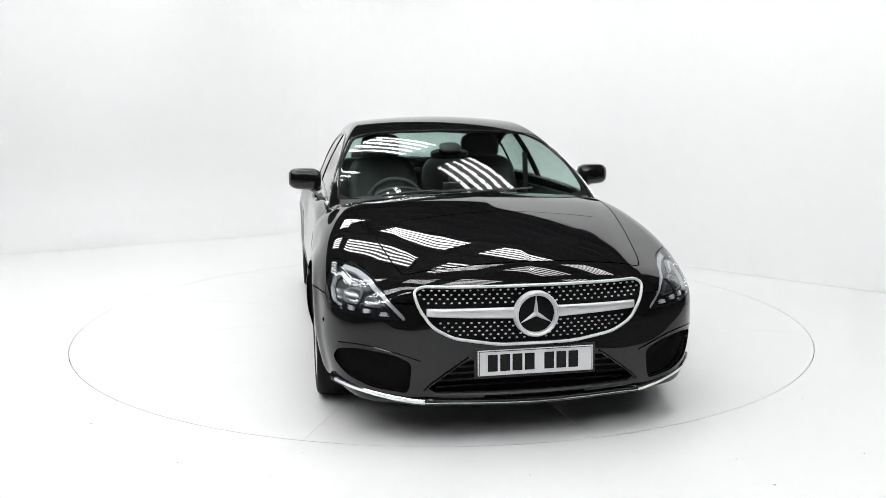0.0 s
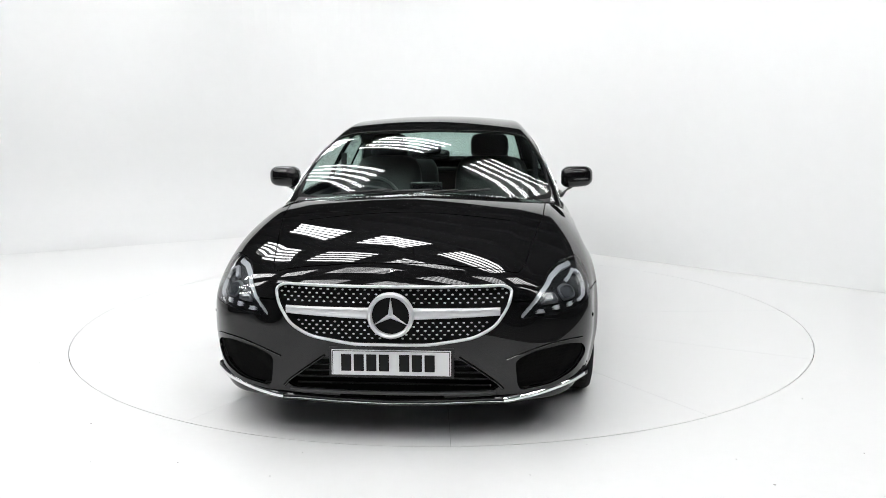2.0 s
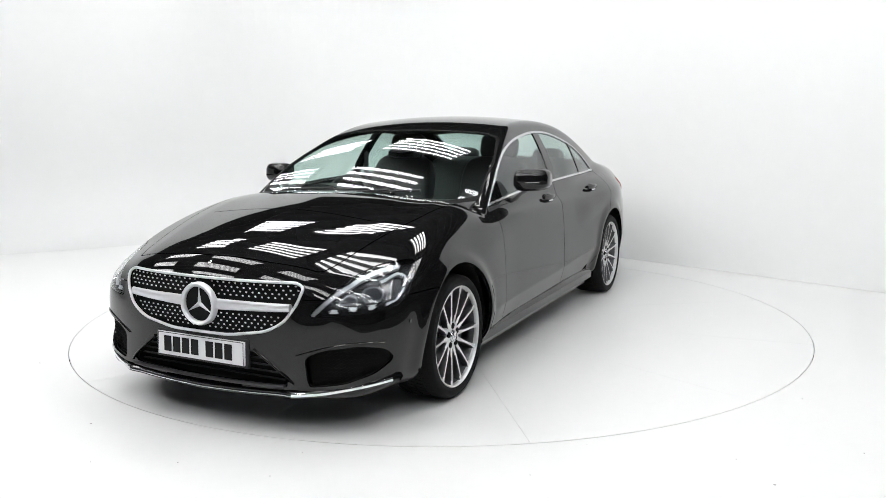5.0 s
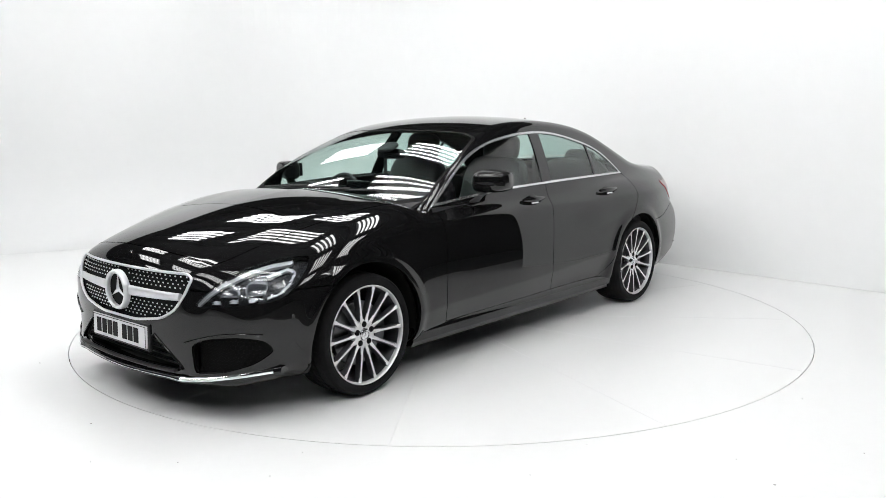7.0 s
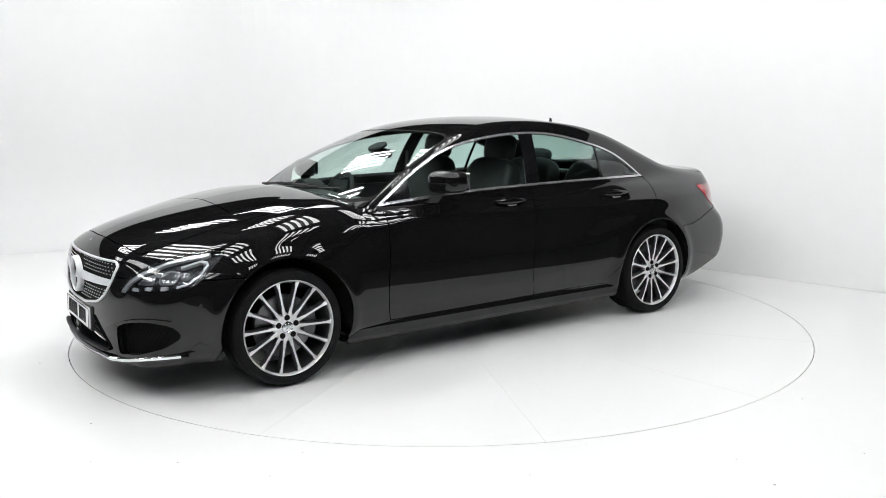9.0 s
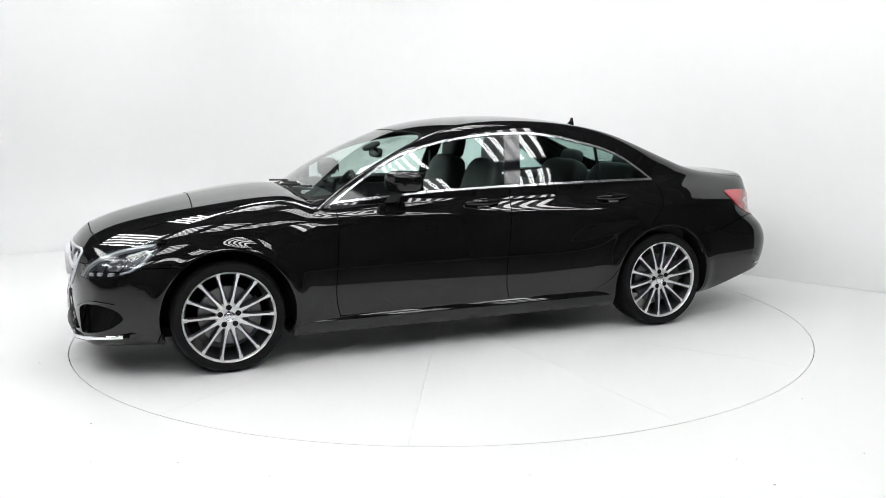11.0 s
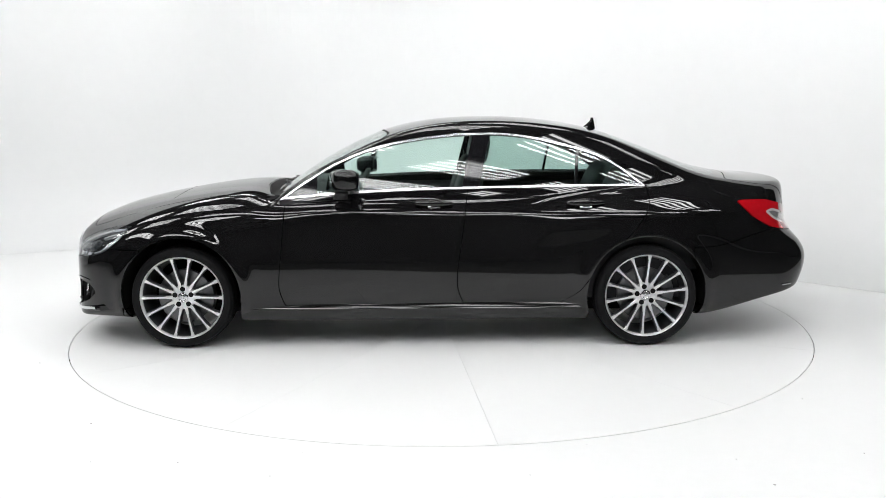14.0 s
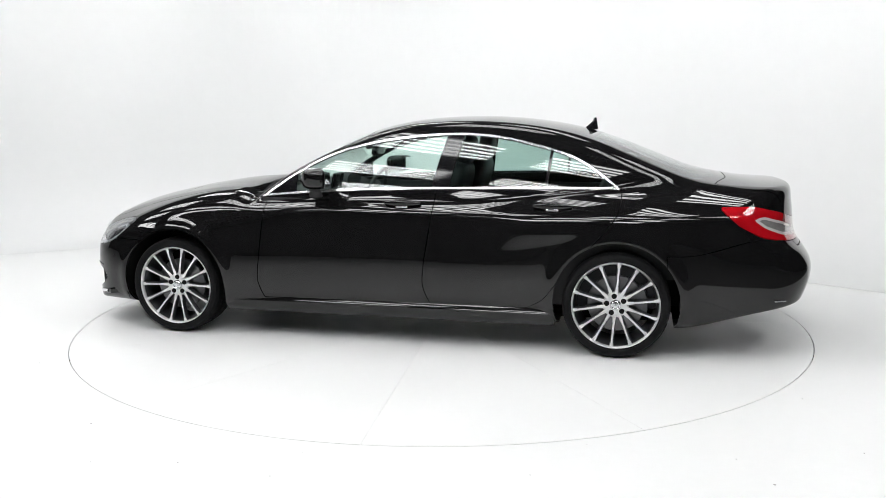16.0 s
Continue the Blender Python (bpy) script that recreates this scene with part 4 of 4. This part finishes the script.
        tagged(part("mesh_net", net, MATT, intake, "black honeycomb mesh"), kind="stuff")
    bk = box((0.02, 1.0, 0.20), (2.17, 0, 0.31))
    mouth = part("lower_grille", bk, MATT, car, "dark lower centre intake")
    for k in range(5):
        part("slat", box((0.012, 0.86 - 0.0 * k, 0.006), (2.215, 0, 0.25 + 0.028 * k), bevel=0.002), PLASTIC, mouth)
    part("lower_blade", tube([(x_on_skin(abs(y), 0.245) + 0.012, y, 0.232) for y in np.linspace(-0.45, 0.45, 21)], 0.014, 8, 0.6), PLASTIC, mouth, "black lower blade", smooth=True)
    for s in (1, -1):
        vpts = [(0.295, 0.388), (0.34, 0.357), (0.40, 0.314), (0.46, 0.268), (0.485, 0.240)]
        part("bumper_blade", tube([(x_on_skin(y, z) + 0.002, s * y, z) for y, z in vpts], 0.006, 8), PAINT, mouth, "glossy black edge beside the lower intake", smooth=True)
    # splitter with its bright edge
    lip_z = spline([0, 0.25, 0.46, 0.52, 0.7, 0.86, 0.95], [0.193, 0.198, 0.2, 0.2, 0.222, 0.25, 0.262])
    ys = np.linspace(-0.875, 0.875, 91)
    bm = bmesh.new()
    rows = []
    for y in ys:
        ay = abs(y)
        x = 2.295 - 0.15 * ay ** 2 - 0.30 * ay ** 4 - 1.1 * max(ay - 0.78, 0) ** 1.4 + 0.012 * math.exp(-((ay - 0.49) / 0.05) ** 2)
        z = float(lip_z(ay))
        rows.append([bm.verts.new(p) for p in ((x - 0.10, y * 0.97, z + 0.012), (x - 0.006, y, z + 0.010), (x, y, z + 0.004), (x, y, z - 0.016), (x - 0.006, y, z - 0.020), (x - 0.12, y * 0.96, z - 0.012))])
    for a, b in zip(rows, rows[1:]):
        for j in range(6):
            bm.faces.new((a[j], a[(j + 1) % 6], b[(j + 1) % 6], b[j]))
    bm.faces.new(rows[0])
    bm.faces.new(rows[-1][::-1])
    bmesh.ops.recalc_face_normals(bm, faces=bm.faces)
    lip = part("front_splitter", bm, GLOSS, car, "black front splitter with chrome edge", smooth=True)
    edge_pts = []
    for y in ys[1:-1]:
        ay = abs(y)
        x = 2.295 - 0.15 * ay ** 2 - 0.30 * ay ** 4 - 1.1 * max(ay - 0.78, 0) ** 1.4 + 0.012 * math.exp(-((ay - 0.49) / 0.05) ** 2)
        edge_pts.append((x + 0.001, y, float(lip_z(ay)) - 0.006))
    cutoff = [k for k, p in enumerate(edge_pts) if abs(p[1]) < 0.50]
    part("splitter_trim", tube(edge_pts[cutoff[0]:cutoff[-1] + 1], 0.0028, 6, 1.5), CHROME, lip, "thin chrome splitter strip", smooth=True)
    part("splitter_end", tube([(x, y, z + 0.003) for x, y, z in edge_pts[:cutoff[0] + 1]], 0.006, 8, 1.7), CHROME, lip, "broad chrome splitter end", smooth=True)
    part("splitter_end", tube([(x, y, z + 0.003) for x, y, z in edge_pts[cutoff[-1]:]], 0.006, 8, 1.7), CHROME, lip, "broad chrome splitter end", smooth=True)
    # number plate: bars stand for its letters
    px = 2.284
    plate = part("number_plate", box((0.010, 0.52, 0.111), (px, 0, 0.365), (0, -2, 0), 0.003), PLATE, car, "white front number plate with dark bars")
    part("plate_holder", box((0.02, 0.545, 0.135), (px - 0.014, 0, 0.363), (0, -2, 0), 0.006), PLASTIC, plate, "black plate holder")
    part("plate_border", join(*[box((0.002, w, h), (px + 0.0055, y, z), (0, -2, 0)) for w, h, y, z in ((0.51, 0.0025, 0, 0.417), (0.51, 0.0025, 0, 0.3135), (0.0025, 0.104, 0.254, 0.365), (0.0025, 0.104, -0.254, 0.365))]), INK, plate)
    for k in range(7):
        y = -0.195 + 0.055 * k + (0.033 if k > 3 else 0)
        part("plate_bar", box((0.003, 0.044, 0.074), (px + 0.0058, y, 0.365), (0, -2, 0), 0.001), INK, plate)


def cabin(car):
    part("cabin_tub", join(box((2.6, 1.5, 0.06), (-0.45, 0, 0.30)), box((0.10, 1.56, 0.62), (0.92, 0, 0.60), (0, 12, 0)), box((0.30, 1.50, 0.5), (-1.72, 0, 0.70)), *[box((2.5, 0.06, 0.62), (-0.42, s * 0.80, 0.60)) for s in (1, -1)]), TRIM, car, "dark cabin tub and door linings")
    part("dashboard", mirror_swept(lambda u, v: (0.80 - 0.17 * math.cos(2 * math.pi * u) * 1.05 - 0.02, 1.5 * (v - 0.5), 0.845 + 0.105 * math.copysign(abs(math.sin(2 * math.pi * u)) ** 0.7, math.sin(2 * math.pi * u)) + 0.012 * math.cos(6 * (v - 0.26))), 28, 24), TRIM, car, "dark padded dashboard", smooth=True)
    part("binnacle", mirror_swept(lambda u, v: (0.62 + 0.12 * v, -0.37 + 0.16 * math.cos(2 * math.pi * u), 0.945 + 0.055 * math.sin(2 * math.pi * u)), 24, 4), TRIM, car, "hooded instrument binnacle", smooth=True)
    part("screen", box((0.02, 0.20, 0.11), (0.62, 0, 0.965), (0, -12, 0), 0.008), GLOSS, car, "upright dashboard display")
    part("parcel_shelf", box((0.55, 1.3, 0.04), (-1.75, 0, 0.955), (0, -4, 0), 0.01), TRIM, car, "dark rear parcel shelf")
    part("console", box((1.0, 0.20, 0.26), (0.1, 0, 0.52), (0, -4, 0), 0.03), TRIM, car, "dark centre console")
    wheel_at = pose(0.45, -0.37, 0.86, 0, 0, 0) @ pose(0, 0, 0, 0, 66, 0)
    ringp = [wheel_at @ Vector((0.183 * math.cos(a), 0.183 * math.sin(a), 0)) for a in np.linspace(0, 2 * math.pi, 40, endpoint=False)]
    sw = part("steering_wheel", tube(ringp, 0.0155, 8, closed=True), LEATHER, car, "dark leather steering wheel", smooth=True)
    hub = box((0.14, 0.15, 0.05), (0, 0, 0.015), bevel=0.02)
    bmesh.ops.transform(hub, matrix=wheel_at, verts=hub.verts)
    part("horn_pad", hub, TRIM, sw, smooth=True)
    for a in (0, 180, 270):
        sp = box((0.13, 0.028, 0.014), (0.11, 0, 0), bevel=0.005)
        bmesh.ops.transform(sp, matrix=wheel_at @ pose(0, 0, 0, 0, 0, a + 90), verts=sp.verts)
        part("wheel_spoke", sp, SATIN, sw, "silver steering wheel spoke")

    def cushion(c, sx, sy, sz, rot=0, power=0.45):
        m = pose(*c) @ pose(0, 0, 0, 0, rot, 0)

        def fn(u, v):
            a, b = 2 * math.pi * u, math.pi * (0.02 + 0.96 * v) - math.pi / 2
            f = lambda t: math.copysign(abs(t) ** power, t)
            return m @ Vector((sx * f(math.cos(b)) * f(math.cos(a)), sy * f(math.cos(b)) * f(math.sin(a)), sz * f(math.sin(b))))
        return mirror_swept(fn, 32, 16)
    for s in (1, -1):
        seat = part("front_seat", cushion((0.05, s * 0.37, 0.52), 0.27, 0.26, 0.10, -8), LEATHER, car, "dark leather front seat", smooth=True, angle=80)
        part("backrest", cushion((-0.30, s * 0.37, 0.80), 0.085, 0.25, 0.35, -18), LEATHER, seat, smooth=True, angle=80)
        part("headrest", cushion((-0.435, s * 0.37, 1.205), 0.055, 0.14, 0.095, -12, 0.55), LEATHER, seat, smooth=True, angle=80)
        part("headrest_post", join(*[tube([(-0.40, s * 0.37 + d, 1.06), (-0.42, s * 0.37 + d, 1.14)], 0.007, 8) for d in (-0.06, 0.06)]), CHROME, seat, "chrome headrest posts")
        rs = part("rear_seat", cushion((-0.98, s * 0.38, 0.54), 0.28, 0.30, 0.11, -6), LEATHER, car, "dark leather rear seat", smooth=True, angle=80)
        part("backrest", cushion((-1.32, s * 0.38, 0.80), 0.09, 0.30, 0.30, -24), LEATHER, rs, smooth=True, angle=80)
        part("headrest", cushion((-1.47, s * 0.38, 1.085), 0.05, 0.13, 0.075, -14, 0.55), LEATHER, rs, smooth=True, angle=80)
        belt = tube([(-0.36, s * 0.70, 1.16), (-0.36, s * 0.71, 0.9), (-0.34, s * 0.72, 0.6)], 0.02, 6, 0.15)
        part("seat_belt", belt, TRIM, car, "dark seat belt")
    # inner mirror and its sensor pod
    im = part("inner_mirror", cushion((0.30, 0.0, 1.178), 0.022, 0.125, 0.034, -8, 0.6), GLOSS, car, "dark inner rear-view mirror", smooth=True, angle=80)
    part("sensor_pod", cushion((0.33, 0.0, 1.222), 0.06, 0.07, 0.018, 24, 0.7), TRIM, im, "dark sensor pod", smooth=True, angle=80)


def trims(car):
    # side skirts
    for s in (1, -1):
        bm = bmesh.new()
        rows = []
        for x in np.linspace(1.075, -1.075, 40):
            rows.append([bm.verts.new((x, s * y, z)) for y, z in ((0.80, 0.268), (0.878, 0.272), (0.893, 0.257), (0.900, 0.240), (0.896, 0.195), (0.88, 0.168), (0.78, 0.165))])
        for a, b in zip(rows, rows[1:]):
            for j in range(7):
                bm.faces.new((a[j], a[(j + 1) % 7], b[(j + 1) % 7], b[j]))
        bm.faces.new(rows[0])
        bm.faces.new(rows[-1][::-1])
        bmesh.ops.recalc_face_normals(bm, faces=bm.faces)
        part("side_skirt", bm, PAINT, car, "glossy black side skirt", smooth=True, angle=25)
        for y in (0.86,):
            part("parking_sensor", lathe([(0, 0.002), (0.009, 0.002), (0.011, 0.0), (0.011, -0.004)], 16), PAINT, car).matrix_basis = pose(1.90, s * (y_on_skin(1.90, 0.50)), 0.50, 0, 0, 0 if s > 0 else 180)
    part("underbody", join(box((3.75, 1.3, 0.05), (0.13, 0, 0.20)), box((1.9, 1.6, 0.05), (0, 0, 0.19)), box((0.5, 1.2, 0.05), (1.9, 0, 0.20))), MATT, car, "dark underbody")
    for s in (1, -1):
        yb = y_on_skin(-2.36, 0.36)
        part("rear_reflector", box((0.075, 0.008, 0.010), (-2.36, s * (yb + 0.001), 0.36), (0, 0, s * 28), 0.003), SATIN, car, "small bright strip in the rear bumper")
    # roof aerial
    fin = bmesh.new()
    rows = []
    for k in range(9):
        t = k / 8
        z = 1.330 + 0.080 * t
        front, rear_x, w = -1.135 - 0.100 * min(1.0, 1.25 * t) ** 0.55, -1.268 + 0.014 * t, 0.016 * (1 - t) + 0.003
        rows.append([fin.verts.new(p) for p in ((front, 0, z), ((front * 0.6 + rear_x * 0.4), w, z), (rear_x, w * 0.5, z), (rear_x, -w * 0.5, z), ((front * 0.6 + rear_x * 0.4), -w, z))])
    for a, b in zip(rows, rows[1:]):
        for j in range(5):
            fin.faces.new((a[j], a[(j + 1) % 5], b[(j + 1) % 5], b[j]))
    fin.faces.new(rows[-1])
    bmesh.ops.recalc_face_normals(fin, faces=fin.faces)
    part("roof_aerial", fin, GLOSS, car, "small black fin aerial", smooth=True)
    # wipers
    for y0, y1 in ((-0.42, 0.06), (0.02, 0.40)):
        pts = []
        for k in range(13):
            t = k / 12
            y = y0 + (y1 - y0) * t
            x = 0.895 - 0.16 * y * y - 0.03 * t
            z = float(roof_line(x + 0.16 * y * y))
            pts.append((x + 0.006, y, z + 0.010))
        wp = part("wiper", tube(pts, 0.009, 6, 0.8), PLASTIC, car, "black wiper blade", smooth=True)
        part("wiper_arm", tube([(0.945, y0 - 0.10, 0.975), (pts[3][0] + 0.012, pts[3][1], pts[3][2] + 0.010), (pts[6][0], pts[6][1], pts[6][2] + 0.010)], 0.007, 6), PLASTIC, wp)
    part("cowl", mirror_swept(lambda u, v: (1.02 - 0.25 * (v - 0.5) ** 2 * 1.6 + 0.06 * math.cos(2 * math.pi * u), 1.36 * (v - 0.5), 0.918 + 0.012 * math.sin(2 * math.pi * u)), 10, 20), PLASTIC, car, "black scuttle panel", smooth=True)


def build_car():
    car = new("car")
    tagged(car, "glossy black four-door saloon with chrome trim on the turntable", "car")
    made = car_skin(car)
    for i, s in enumerate((1, -1)):
        fd, rd = made["front_door"][i], made["rear_door"][i]
        for name, door in (("front_window", fd), ("rear_window", rd), ("quarter_window", rd), ("sail", fd)):
            made[name][i].parent = door
        door_handle(car, fd, s, -0.125)
        door_handle(car, rd, s, -1.055)
        door_mirror(car, s)
    wheels(car)
    front_face(car)
    trims(car)
    cabin(car)
    return car


def build_turntable():
    """Twelve white sector plates on a hidden round deck, with hairline joints."""
    bm = bmesh.new()
    bmesh.ops.create_circle(bm, cap_ends=True, segments=160, radius=R_TABLE - 0.01)
    bmesh.ops.translate(bm, vec=(0, 0, -0.012), verts=bm.verts)
    t = part("turntable", bm, MATT)
    plate = extrude_outline([(0.004, -0.0006)] + [(R_TABLE * math.cos(b), R_TABLE * math.sin(b)) for b in np.linspace(-radians(15) + 0.00028, radians(15) - 0.00028, 15)] + [(0.004, 0.0006)], -0.010)
    first = part("deck_plate", plate, FLOOR, t, "white painted sector plate")
    for k in range(12):
        ob = first if k == 0 else new("deck_plate", first.data)
        ob.parent = t
        ob.matrix_basis = pose(0, 0, 0, 0, 0, 20.3 + 30 * k)
        tagged(ob, "white painted sector plate")
    return tagged(t, "round white turntable of sector plates flush with the floor", "turntable")


def specks():
    """Chips and grit on the white floor."""
    rng = random.Random(4)
    bm = bmesh.new()
    for _ in range(45):
        a, r = rng.uniform(math.radians(200), math.radians(340)), rng.uniform(2.55, 4.4)
        s = rng.choice((0.002, 0.0025, 0.003, 0.005))
        x, y = r * math.cos(a), r * math.sin(a)
        if y < -4.6:
            continue
        n = rng.choice((5, 6, 7))
        top = [bm.verts.new((x + s * rng.uniform(0.6, 1.6) * math.cos(q * 2 * math.pi / n), y + s * rng.uniform(0.6, 1.2) * math.sin(q * 2 * math.pi / n), 0.0015)) for q in range(n)]
        low = [bm.verts.new((v.co.x * 1.0, v.co.y * 1.0, 0.0)) for v in top]
        bm.faces.new(top)
        for q in range(n):
            bm.faces.new((low[q], low[(q + 1) % n], top[(q + 1) % n], top[q]))
    tagged(part("floor_specks", bm, GRIT), "scattered dark grit and chips on the white floor", "grit", "", "stuff")


floor_sheet()
specks()
white_walls()
hall()
hall_floor()
lamp = ceiling_lamp()
first = True
for p in (-5.6, -3.95, -2.3, -0.65, 0.8):
    for q in (-5.2, -2.9, -0.6, 1.7, 4.1):
        c = math.sqrt(0.5)
        m = pose((p - q) * c, (p + q) * c, 4.15, 0, 0, -45)
        if first:
            lamp.matrix_basis = m
            first = False
        else:
            copy_thing(lamp, m)
turntable = build_turntable()
car = build_car()

TURN = [(0.0, 10.3), (1.0, 2.94), (2.0, -4.44), (3.0, -11.8), (4.0, -19.12), (5.2, -27.8), (6.5, -37.11), (7.5, -44.21), (8.5, -51.23), (9.0, -54.73), (10.2, -63.1), (11.5, -72.24), (12.5, -79.23), (13.5, -86.2), (14.5, -93.15), (15.2, -98.0), (16.0, -103.58)]


def motions():
    walk(car, [(t, pose(0, 0, 0, 0, 0, a - 90) @ pose(0.1724, -0.0295, 0.0)) for t, a in TURN])
    walk(turntable, [(t, pose(0, 0, 0, 0, 0, a)) for t, a in TURN])


motions()
